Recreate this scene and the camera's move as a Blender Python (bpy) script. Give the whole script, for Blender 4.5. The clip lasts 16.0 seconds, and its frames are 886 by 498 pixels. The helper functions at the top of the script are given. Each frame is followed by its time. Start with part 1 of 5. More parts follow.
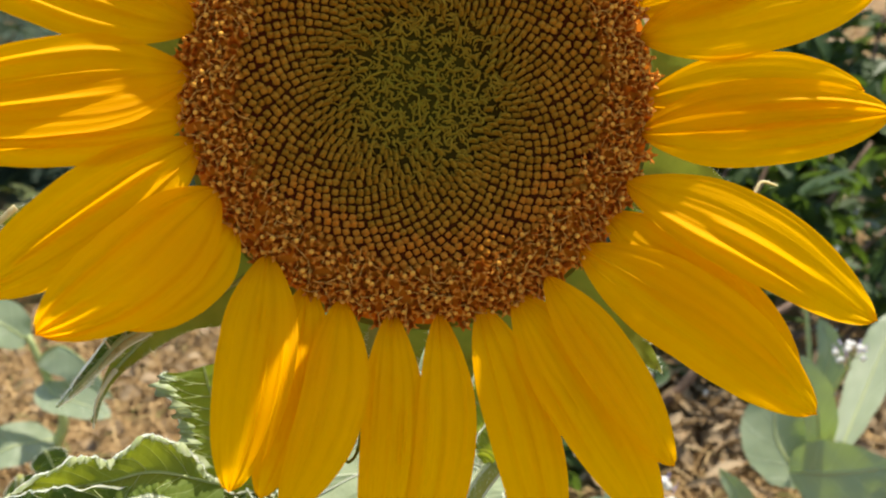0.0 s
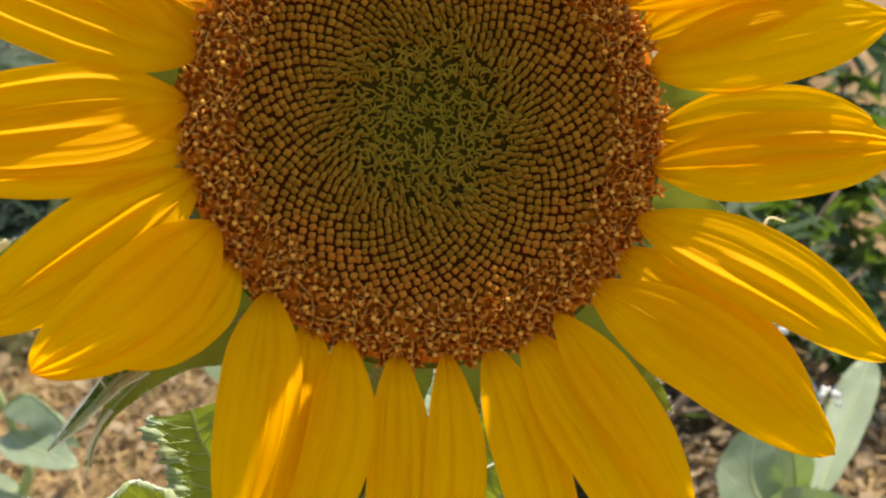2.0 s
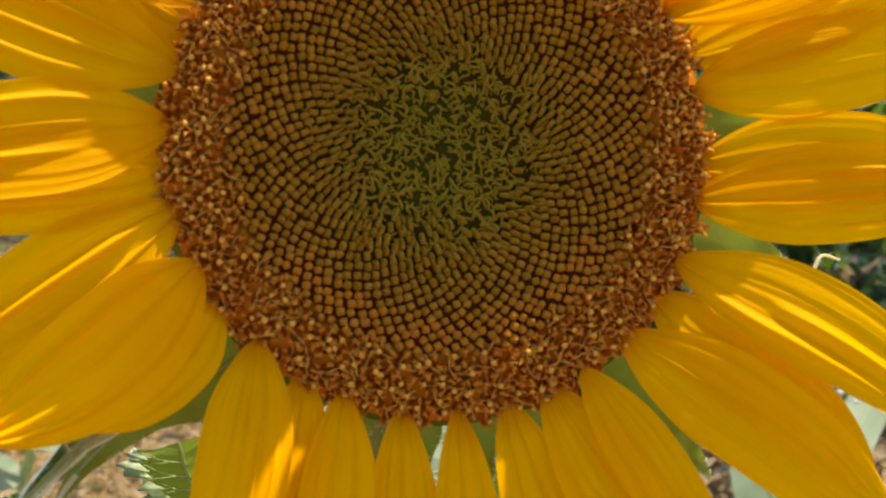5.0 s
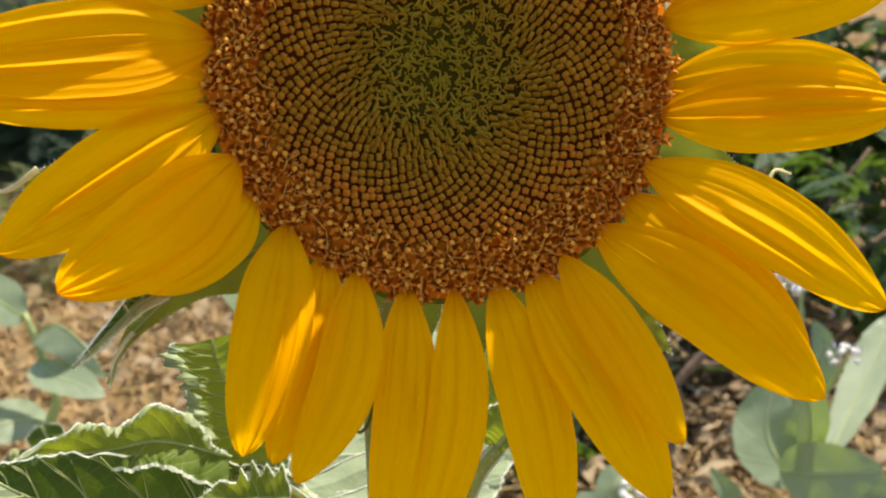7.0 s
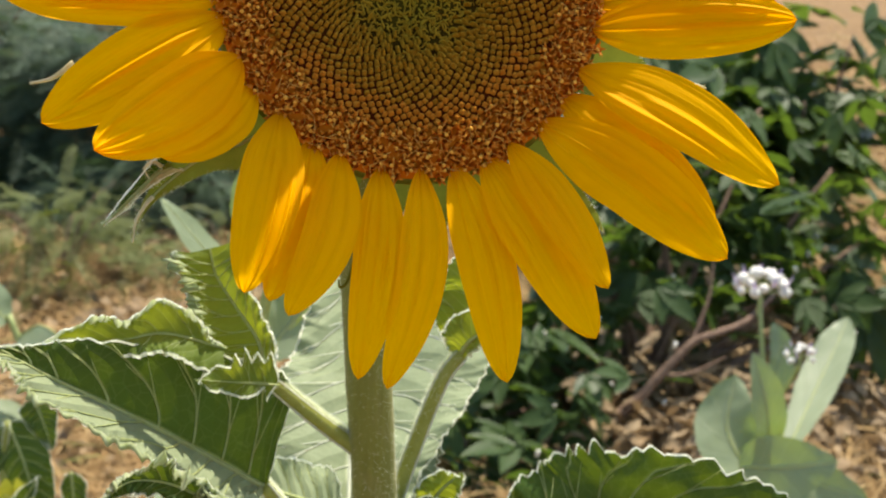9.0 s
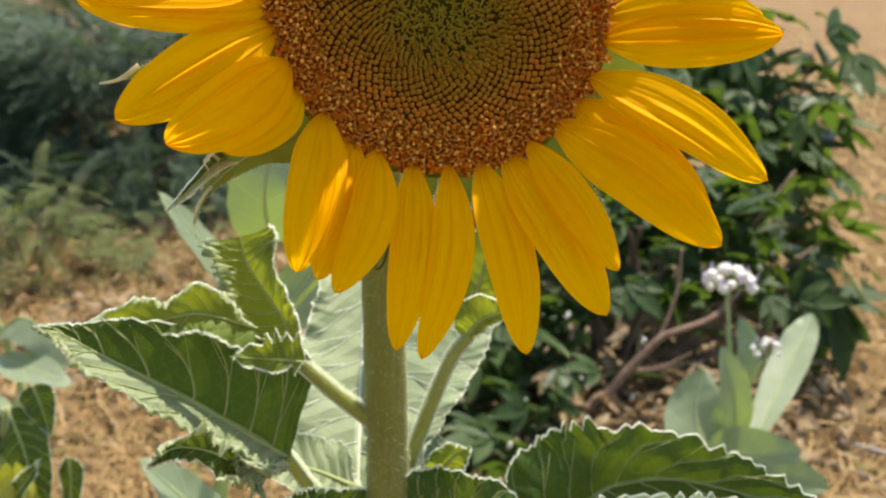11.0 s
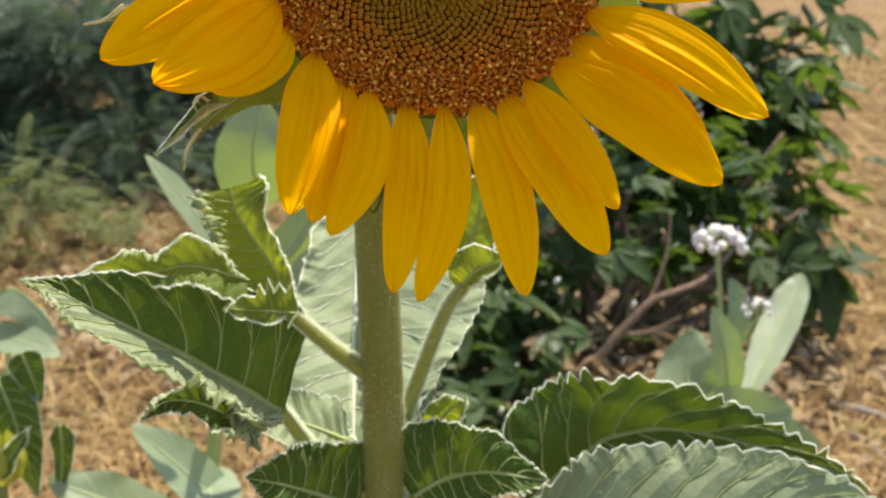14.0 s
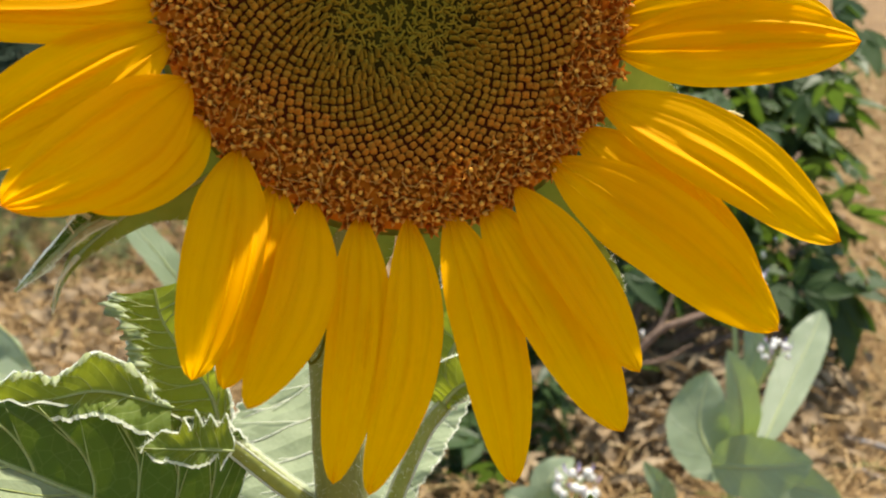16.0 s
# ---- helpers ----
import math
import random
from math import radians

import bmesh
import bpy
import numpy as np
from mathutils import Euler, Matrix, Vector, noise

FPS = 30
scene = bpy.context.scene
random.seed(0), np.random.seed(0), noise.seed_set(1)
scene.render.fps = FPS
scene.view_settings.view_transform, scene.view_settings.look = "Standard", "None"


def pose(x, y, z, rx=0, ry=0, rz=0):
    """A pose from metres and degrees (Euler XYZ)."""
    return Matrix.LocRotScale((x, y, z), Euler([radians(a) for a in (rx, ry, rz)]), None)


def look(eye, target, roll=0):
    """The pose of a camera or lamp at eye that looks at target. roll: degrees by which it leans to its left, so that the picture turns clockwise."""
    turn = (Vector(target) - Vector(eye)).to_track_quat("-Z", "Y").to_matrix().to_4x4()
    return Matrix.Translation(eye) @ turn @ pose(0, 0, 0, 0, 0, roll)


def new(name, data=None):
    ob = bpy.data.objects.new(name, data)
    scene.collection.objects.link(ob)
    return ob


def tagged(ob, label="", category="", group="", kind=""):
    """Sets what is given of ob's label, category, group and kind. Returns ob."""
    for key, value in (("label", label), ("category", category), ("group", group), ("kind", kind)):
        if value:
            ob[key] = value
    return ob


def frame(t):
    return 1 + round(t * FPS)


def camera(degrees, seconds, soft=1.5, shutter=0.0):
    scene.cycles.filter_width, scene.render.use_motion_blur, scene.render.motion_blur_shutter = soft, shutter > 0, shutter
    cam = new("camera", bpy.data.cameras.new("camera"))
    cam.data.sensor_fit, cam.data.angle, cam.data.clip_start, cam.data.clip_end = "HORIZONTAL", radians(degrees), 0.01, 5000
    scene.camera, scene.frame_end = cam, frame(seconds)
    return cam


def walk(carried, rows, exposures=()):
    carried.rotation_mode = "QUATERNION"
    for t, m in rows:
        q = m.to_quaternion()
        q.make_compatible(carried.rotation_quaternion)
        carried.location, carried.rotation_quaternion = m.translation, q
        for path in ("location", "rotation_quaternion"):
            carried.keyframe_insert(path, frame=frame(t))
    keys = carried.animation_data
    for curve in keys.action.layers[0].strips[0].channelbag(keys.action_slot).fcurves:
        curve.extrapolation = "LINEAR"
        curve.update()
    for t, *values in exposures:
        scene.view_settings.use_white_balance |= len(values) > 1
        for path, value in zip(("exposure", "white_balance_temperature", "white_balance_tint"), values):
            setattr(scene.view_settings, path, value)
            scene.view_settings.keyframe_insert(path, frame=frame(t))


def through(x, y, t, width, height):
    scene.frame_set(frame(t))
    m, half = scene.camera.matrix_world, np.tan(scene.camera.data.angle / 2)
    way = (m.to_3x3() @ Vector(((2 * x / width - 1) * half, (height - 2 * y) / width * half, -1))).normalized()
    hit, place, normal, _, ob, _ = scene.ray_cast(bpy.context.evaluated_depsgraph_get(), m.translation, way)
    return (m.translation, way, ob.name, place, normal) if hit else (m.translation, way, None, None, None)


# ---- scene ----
cam = camera(40.7, 16.0, soft=1.9)
cam.data.dof.use_dof = True
cam.data.dof.focus_distance = 0.44
cam.data.dof.aperture_fstop = 20.0
PATH = [
    (0, (0.012, 0.013, 1.334), (-0.05, 1.911, 0.706), -0.3),
    (0.5, (0.014, 0.024, 1.336), (-0.06, 1.935, 0.751), -0.5),
    (1, (0.014, 0.029, 1.347), (-0.108, 1.927, 0.729), -0.9),
    (1.5, (0.011, 0.028, 1.349), (-0.086, 1.924, 0.719), -0.6),
    (2, (-0.001, 0.022, 1.327), (-0.007, 1.945, 0.776), 0.2),
    (2.5, (0.005, 0.031, 1.329), (-0.041, 1.952, 0.776), 0.2),
    (3, (0.008, 0.032, 1.339), (-0.088, 1.938, 0.738), -0.6),
    (3.2, (0.001, 0.032, 1.334), (-0.049, 1.945, 0.752), 0.5),
    (5.3, (-0.002, 0.072, 1.333), (-0.025, 1.979, 0.733), 1.0),
    (5.5, (0.0, 0.069, 1.332), (-0.025, 1.973, 0.721), 0.9),
    (6, (0.005, 0.057, 1.33), (-0.034, 1.949, 0.685), 1.5),
    (6.5, (0.014, 0.041, 1.339), (-0.053, 1.918, 0.651), 1.6),
    (7, (0.005, 0.008, 1.329), (-0.047, 1.903, 0.692), 1.6),
    (7.5, (0.003, -0.023, 1.325), (-0.049, 1.879, 0.708), 1.8),
    (8, (-0.002, -0.041, 1.321), (-0.036, 1.861, 0.704), 2.1),
    (8.5, (0.004, -0.058, 1.309), (-0.022, 1.848, 0.703), 2.4),
    (8.7, (0.013, -0.068, 1.297), (-0.008, 1.847, 0.722), 2.3),
    (10.8, (-0.012, -0.129, 1.311), (0.026, 1.784, 0.727), 3.1),
    (11, (-0.014, -0.134, 1.307), (0.034, 1.781, 0.732), 3.1),
    (11.5, (-0.01, -0.138, 1.3), (0.048, 1.773, 0.713), 2.8),
    (12, (-0.013, -0.132, 1.298), (0.047, 1.776, 0.7), 2.6),
    (12.5, (-0.019, -0.132, 1.297), (0.045, 1.775, 0.697), 2.5),
    (13, (-0.015, -0.137, 1.293), (0.059, 1.769, 0.692), 2.2),
    (13.5, (-0.017, -0.135, 1.293), (0.054, 1.768, 0.682), 2.3),
    (14, (-0.017, -0.128, 1.292), (0.054, 1.772, 0.673), 2.5),
    (14.5, (-0.019, -0.108, 1.293), (0.06, 1.793, 0.675), 2.5),
    (15, (-0.02, -0.075, 1.294), (0.059, 1.826, 0.679), 2.8),
    (15.5, (-0.007, -0.034, 1.295), (0.067, 1.868, 0.681), 2.9),
    (16, (-0.001, 0.005, 1.303), (0.059, 1.906, 0.685), 3.2),
]
walk(cam, [(t, look(eye, target, roll)) for t, eye, target, roll in PATH])

# ---- light ----
SUN = Vector((0.20, 0.325, 0.925)).normalized()
world = bpy.data.worlds.new("sky")
scene.world = world
world.use_nodes = True
wt = world.node_tree
sky = wt.nodes.new("ShaderNodeTexSky")
sky.sky_type = "NISHITA"
sky.sun_disc = False
sky.sun_elevation = math.asin(SUN.z)
sky.sun_rotation = math.atan2(SUN.x, SUN.y)
wt.links.new(sky.outputs["Color"], wt.nodes["Background"].inputs["Color"])
wt.nodes["Background"].inputs["Strength"].default_value = 0.15
sun_data = bpy.data.lights.new("sun", "SUN")
sun_data.energy = 4.6
sun_data.angle = radians(0.53)
sun_data.color = (1.0, 0.95, 0.86)
sun = new("sun", sun_data)
sun.matrix_basis = look(SUN * 20, (0, 0, 0))
scene.view_settings.exposure = 0.90
scene.view_settings.use_white_balance = True
scene.view_settings.white_balance_temperature = 6950


# ---- small helpers ----
def link(nt, a, b):
    nt.links.new(a, b)


def put(nt, socket, value):
    if isinstance(value, bpy.types.NodeSocket):
        nt.links.new(value, socket)
    elif isinstance(value, tuple) and len(value) == 3 and socket.type == "RGBA":
        socket.default_value = (*value, 1.0)
    else:
        socket.default_value = value


def fx(nt, op, a, b=0.0, c=0.0):
    n = nt.nodes.new("ShaderNodeMath")
    n.operation = op
    put(nt, n.inputs[0], a)
    put(nt, n.inputs[1], b)
    put(nt, n.inputs[2], c)
    return n.outputs[0]


def ramp(nt, fac, *stops):
    n = nt.nodes.new("ShaderNodeValToRGB")
    put(nt, n.inputs[0], fac)
    els = n.color_ramp.elements
    while len(els) < len(stops):
        els.new(0.5)
    for e, (p, col) in zip(els, stops):
        e.position = p
        e.color = (*col, 1.0) if isinstance(col, tuple) else (col, col, col, 1.0)
    return n.outputs[0]


def mix(nt, fac, a, b, mode="MIX"):
    n = nt.nodes.new("ShaderNodeMix")
    n.data_type = "RGBA"
    n.blend_type = mode
    put(nt, n.inputs[0], fac)
    put(nt, n.inputs[6], a)
    put(nt, n.inputs[7], b)
    return n.outputs[2]


def fuzz(nt, scale, detail=4.0, vec=None, rough=0.55):
    n = nt.nodes.new("ShaderNodeTexNoise")
    n.inputs["Scale"].default_value = scale
    n.inputs["Detail"].default_value = detail
    n.inputs["Roughness"].default_value = rough
    if vec is None:
        vec = nt.nodes.new("ShaderNodeTexCoord").outputs["Object"]
    nt.links.new(vec, n.inputs["Vector"])
    return n.outputs["Fac"]


def stretched(nt, sx, sy, sz, which="Object"):
    n = nt.nodes.new("ShaderNodeMapping")
    n.inputs["Scale"].default_value = (sx, sy, sz)
    nt.links.new(nt.nodes.new("ShaderNodeTexCoord").outputs[which], n.inputs["Vector"])
    return n.outputs[0]


def island(nt):
    return nt.nodes.new("ShaderNodeNewGeometry").outputs["Random Per Island"]


def each(nt):
    return nt.nodes.new("ShaderNodeObjectInfo").outputs["Random"]


def surface(name, build):
    """A material: build(nt) gives colour, roughness, bump height, bump depth and, for thin leaves, how much light goes through and its colour."""
    m = bpy.data.materials.new(name)
    m.use_nodes = True
    nt = m.node_tree
    nt.nodes.clear()
    got = build(nt)
    out = nt.nodes.new("ShaderNodeOutputMaterial")
    p = nt.nodes.new("ShaderNodeBsdfPrincipled")
    put(nt, p.inputs["Base Color"], got["color"])
    put(nt, p.inputs["Roughness"], got.get("rough", 0.6))
    put(nt, p.inputs["Specular IOR Level"], got.get("spec", 0.4))
    if "sheen" in got:
        put(nt, p.inputs["Sheen Weight"], got["sheen"])
    normal = None
    if "bump" in got:
        b = nt.nodes.new("ShaderNodeBump")
        b.inputs["Strength"].default_value = got.get("strength", 0.6)
        b.inputs["Distance"].default_value = got.get("depth", 0.001)
        link(nt, got["bump"], b.inputs["Height"])
        normal = b.outputs[0]
        link(nt, normal, p.inputs["Normal"])
    last = p.outputs[0]
    if "through" in got:
        t = nt.nodes.new("ShaderNodeBsdfTranslucent")
        put(nt, t.inputs["Color"], got["glow"])
        if normal is not None:
            link(nt, normal, t.inputs["Normal"])
        mx = nt.nodes.new("ShaderNodeMixShader")
        put(nt, mx.inputs[0], got["through"])
        link(nt, last, mx.inputs[1])
        link(nt, t.outputs[0], mx.inputs[2])
        last = mx.outputs[0]
    link(nt, last, out.inputs["Surface"])
    return m


def uv_parts(nt):
    n = nt.nodes.new("ShaderNodeSeparateXYZ")
    link(nt, nt.nodes.new("ShaderNodeTexCoord").outputs["UV"], n.inputs[0])
    return n.outputs[0], n.outputs[1]


# ---- materials ----
def petal_look(nt):
    """Deep yellow; the shade in grooves that run from the foot to the tip is painted darker."""
    u, v = uv_parts(nt)
    lines = fuzz(nt, 1.0, 3.0, stretched(nt, 17, 1.1, 1, "UV"))
    fine = fuzz(nt, 1.0, 2.0, stretched(nt, 80, 2.5, 1, "UV"))
    sway = fuzz(nt, 1.0, 1.0, stretched(nt, 3.0, 1.3, 1, "UV"))
    q = fx(nt, "ADD", fx(nt, "MULTIPLY", u, 3.3), fx(nt, "ADD", fx(nt, "MULTIPLY", sway, 0.9), fx(nt, "MULTIPLY", each(nt), 3.0)))
    groove = ramp(nt, fx(nt, "PINGPONG", q, 0.5), (0.0, 1.0), (0.06, 0.75), (0.22, 0.0))
    groove = fx(nt, "MULTIPLY", groove, ramp(nt, v, (0.0, 1.0), (0.45, 0.75), (0.95, 0.25)))
    tone = ramp(nt, v, (0.0, (0.55, 0.15, 0.0)), (0.14, (0.87, 0.41, 0.0)), (1.0, (0.92, 0.495, 0.0)))
    tone = mix(nt, ramp(nt, lines, (0.45, 0.0), (0.65, 0.26)), tone, (0.74, 0.345, 0.0))
    # relief shade of the grooves goes into the colour as dark orange lines
    tone = mix(nt, fx(nt, "MULTIPLY", groove, 0.40), tone, (0.58, 0.24, 0.0))
    tone = mix(nt, fx(nt, "MULTIPLY", each(nt), 0.25), tone, (0.82, 0.37, 0.0))
    height = fx(nt, "ADD", fx(nt, "MULTIPLY", groove, -0.8), fx(nt, "ADD", fx(nt, "MULTIPLY", lines, 0.7), fx(nt, "MULTIPLY", fine, 0.3)))
    return dict(color=tone, rough=0.6, spec=0.05, bump=height, depth=0.0009, strength=0.45, through=0.36, glow=(1.0, 0.47, 0.0))


def leaf_look(dark, light, line, glow, through, sheen, depth=0.0022):
    """A sunflower leaf: side veins that rise from the rib, a fine net between them, rough down."""
    def build(nt):
        u, v = uv_parts(nt)
        a = fx(nt, "ABSOLUTE", fx(nt, "MULTIPLY_ADD", u, 2.0, -1.0))
        wob = fuzz(nt, 6.0, 3.0, nt.nodes.new("ShaderNodeTexCoord").outputs["UV"])
        side_on = fx(nt, "GREATER_THAN", u, 0.5)
        q = fx(nt, "ADD", fx(nt, "MULTIPLY_ADD", v, 9.5, fx(nt, "MULTIPLY", side_on, 0.35)), fx(nt, "ADD", fx(nt, "MULTIPLY", fx(nt, "POWER", a, 1.25), -1.7), fx(nt, "MULTIPLY", wob, 0.02)))
        near = fx(nt, "PINGPONG", q, 0.5)
        vein = ramp(nt, near, (0.0, 0.40), (0.03, 0.24), (0.06, 0.0))
        rib = ramp(nt, a, (0.0, 1.0), (0.02, 1.0), (0.05, 0.0))
        fine = fuzz(nt, 420.0, 2.0)
        cells = nt.nodes.new("ShaderNodeTexVoronoi")
        cells.feature = "DISTANCE_TO_EDGE"
        cells.inputs["Scale"].default_value = 150.0
        link(nt, nt.nodes.new("ShaderNodeTexCoord").outputs["Object"], cells.inputs["Vector"])
        net = ramp(nt, cells.outputs["Distance"], (0.0, 0.11), (0.05, 0.0))
        main = fx(nt, "MAXIMUM", vein, rib)
        lines = fx(nt, "MAXIMUM", main, net)
        body = mix(nt, fuzz(nt, 38.0, 4.0), dark, light)
        body = mix(nt, fx(nt, "MULTIPLY", fine, 0.2), body, tuple(1.6 * c for c in light))
        col = mix(nt, fx(nt, "MULTIPLY", lines, 0.9), body, line)
        puff = ramp(nt, near, (0.0, 0.0), (0.5, 1.0))
        height = fx(nt, "ADD", fx(nt, "MULTIPLY", main, -0.6), fx(nt, "ADD", puff, fx(nt, "ADD", fx(nt, "MULTIPLY", fine, 0.15), fx(nt, "MULTIPLY", fuzz(nt, 90.0, 3.0), 0.5))))
        through_col = mix(nt, fx(nt, "MULTIPLY", lines, 0.6), glow, tuple(0.3 * g + 0.9 * c for g, c in zip(glow, line)))
        return dict(color=col, rough=0.55, spec=0.12, sheen=sheen, bump=height, depth=depth, strength=0.8, through=through, glow=through_col)
    return build


def milkweed_look(nt):
    u, v = uv_parts(nt)
    a = fx(nt, "ABSOLUTE", fx(nt, "MULTIPLY_ADD", u, 2.0, -1.0))
    rib = ramp(nt, a, (0.0, 1.0), (0.03, 0.9), (0.07, 0.0))
    q = fx(nt, "ADD", fx(nt, "MULTIPLY", v, 5.0), fx(nt, "MULTIPLY", a, -1.2))
    vein = ramp(nt, fx(nt, "PINGPONG", q, 0.5), (0.0, 0.5), (0.05, 0.0))
    body = mix(nt, fuzz(nt, 14.0, 5.0), (0.205, 0.262, 0.150), (0.330, 0.385, 0.250))
    body = mix(nt, fx(nt, "MULTIPLY", each(nt), 0.5), body, (0.200, 0.258, 0.165))
    spots = ramp(nt, fuzz(nt, 60.0, 3.0), (0.66, 0.0), (0.72, 0.6))
    body = mix(nt, spots, body, (0.30, 0.30, 0.20))
    col = mix(nt, fx(nt, "MAXIMUM", rib, vein), body, (0.42, 0.46, 0.32))
    return dict(color=col, rough=0.48, spec=0.4, bump=fx(nt, "MAXIMUM", rib, vein), depth=0.002, strength=0.5, through=0.33, glow=(0.25, 0.36, 0.05))


def stem_look(nt):
    g = fuzz(nt, 1.0, 3.0, stretched(nt, 420, 420, 18))
    col = mix(nt, g, (0.135, 0.142, 0.024), (0.250, 0.250, 0.052))
    col = mix(nt, ramp(nt, fuzz(nt, 60.0, 3.0), (0.5, 0.0), (0.75, 0.4)), col, (0.28, 0.24, 0.10))
    return dict(color=col, rough=0.6, sheen=0.1, spec=0.2, bump=g, depth=0.0012, strength=0.6)


def plain(colour, rough=0.6, size=200.0, other=None, depth=0.0006, **more):
    def build(nt):
        n = fuzz(nt, size, 4.0)
        o = other or tuple(c * 0.7 for c in colour)
        return dict(color=mix(nt, ramp(nt, n, (0.3, 0.0), (0.7, 1.0)), o, colour), rough=rough, bump=n, depth=depth, **more)
    return build


def disc_look(nt):
    """Flower buds: olive green in the middle, golden brown further out."""
    d = nt.nodes.new("ShaderNodeVectorMath")
    d.operation = "LENGTH"
    link(nt, nt.nodes.new("ShaderNodeTexCoord").outputs["Object"], d.inputs[0])
    r = fx(nt, "ADD", fx(nt, "MULTIPLY", d.outputs["Value"], 12.5), fx(nt, "MULTIPLY_ADD", island(nt), 0.14, -0.07))
    col = ramp(nt, r, (0.10, (0.240, 0.176, 0.014)), (0.28, (0.340, 0.206, 0.018)), (0.38, (0.430, 0.222, 0.021)), (0.52, (0.485, 0.220, 0.021)), (0.85, (0.53, 0.190, 0.017)))
    col = mix(nt, fx(nt, "MULTIPLY", island(nt), 0.55), col, (0.17, 0.105, 0.006))
    return dict(color=col, rough=0.8, spec=0.03)


def bed_look(nt):
    d = nt.nodes.new("ShaderNodeVectorMath")
    d.operation = "LENGTH"
    link(nt, nt.nodes.new("ShaderNodeTexCoord").outputs["Object"], d.inputs[0])
    r = fx(nt, "ADD", fx(nt, "MULTIPLY", d.outputs["Value"], 12.5), fx(nt, "MULTIPLY_ADD", fuzz(nt, 200.0), 0.2, -0.1))
    col = ramp(nt, r, (0.2, (0.046, 0.034, 0.004)), (0.36, (0.045, 0.023, 0.003)), (0.48, (0.080, 0.024, 0.004)), (0.705, (0.075, 0.014, 0.003)), (0.775, (0.55, 0.165, 0.011)))
    return dict(color=col, rough=0.9, spec=0.0)


def bud_look(nt):
    col = mix(nt, each(nt), (0.53, 0.192, 0.018), (0.45, 0.188, 0.020))
    return dict(color=col, rough=0.8, spec=0.03)


def floret_look(nt):
    u, v = uv_parts(nt)
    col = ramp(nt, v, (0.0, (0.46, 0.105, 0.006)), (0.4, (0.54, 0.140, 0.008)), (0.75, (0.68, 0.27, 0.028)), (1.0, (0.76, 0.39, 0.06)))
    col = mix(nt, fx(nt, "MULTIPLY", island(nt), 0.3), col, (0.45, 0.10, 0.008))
    return dict(color=col, rough=0.6, spec=0.08, through=0.2, glow=(0.65, 0.22, 0.02))


def straw_look(nt):
    r = island(nt)
    col = ramp(nt, r, (0.0, (0.175, 0.106, 0.037)), (0.35, (0.275, 0.166, 0.062)), (0.65, (0.365, 0.234, 0.094)), (0.93, (0.465, 0.323, 0.150)), (0.96, (0.17, 0.18, 0.05)), (1.0, (0.14, 0.16, 0.04)))
    return dict(color=col, rough=0.7, spec=0.25, through=0.12, glow=(0.45, 0.3, 0.14))


def earth_look(nt):
    big = fuzz(nt, 1.3, 5.0)
    mid = fuzz(nt, 9.0, 6.0)
    small = fuzz(nt, 70.0, 6.0)
    col = mix(nt, ramp(nt, mid, (0.35, 0.0), (0.65, 1.0)), (0.138, 0.083, 0.034), (0.245, 0.153, 0.064))
    col = mix(nt, ramp(nt, big, (0.45, 0.0), (0.7, 0.6)), col, (0.236, 0.147, 0.061))
    col = mix(nt, ramp(nt, small, (0.4, 0.45), (0.6, 0.0)), col, (0.15, 0.09, 0.05))
    return dict(color=col, rough=0.9, spec=0.15, bump=fx(nt, "ADD", mid, fx(nt, "MULTIPLY", small, 0.35)), depth=0.05, strength=0.7)


def foliage(dark, light, glow, rough=0.4, through=0.25, spec=0.45):
    def build(nt):
        r = fx(nt, "ADD", fx(nt, "MULTIPLY", island(nt), 0.5), fx(nt, "MULTIPLY", each(nt), 0.5))
        col = mix(nt, r, dark, light)
        n = fuzz(nt, 55.0, 3.0)
        col = mix(nt, fx(nt, "MULTIPLY", n, 0.35), col, tuple(c * 0.6 for c in dark))
        return dict(color=col, rough=rough, spec=spec, bump=n, depth=0.004, strength=0.4, through=through, glow=glow)
    return build


PETAL = surface("yellow_petal", petal_look)
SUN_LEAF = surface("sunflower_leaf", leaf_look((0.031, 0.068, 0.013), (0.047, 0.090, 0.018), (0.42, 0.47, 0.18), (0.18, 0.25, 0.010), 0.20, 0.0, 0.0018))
# Brighter, yellower copy of the leaf: sun shining through is put into its colour.
BACKLIT_LEAF = surface("backlit_leaf", leaf_look((0.055, 0.095, 0.013), (0.150, 0.205, 0.032), (0.38, 0.44, 0.15), (0.36, 0.40, 0.02), 0.38, 0.1, 0.0003))
# Pale leaf copy with direct sun on the lit sides put into the colour.
SUNLIT_LEAF = surface("sunlit_downy_leaf", leaf_look((0.175, 0.215, 0.115), (0.265, 0.310, 0.180), (0.48, 0.53, 0.36), (0.18, 0.28, 0.08), 0.22, 0.1))
MILK_LEAF = surface("waxy_grey_green_leaf", milkweed_look)
STEM = surface("hairy_green_stem", stem_look)
STALK = surface("yellow_green_stalk", plain((0.40, 0.42, 0.11), 0.5, 260.0, (0.27, 0.29, 0.055), spec=0.3, through=0.3, glow=(0.5, 0.52, 0.12)))
RIB = surface("pale_leaf_rib", plain((0.50, 0.55, 0.24), 0.55, 300.0, (0.36, 0.41, 0.15), through=0.3, glow=(0.40, 0.50, 0.12)))
PALE_RIB = surface("whitish_leaf_rib", plain((0.76, 0.78, 0.64), 0.5, 300.0, (0.60, 0.63, 0.46), through=0.3, glow=(0.6, 0.65, 0.4)))
HAIR = surface("pale_plant_hair", plain((0.85, 0.87, 0.74), 0.5, 400.0, (0.75, 0.78, 0.62), through=0.6, glow=(0.92, 0.95, 0.80)))
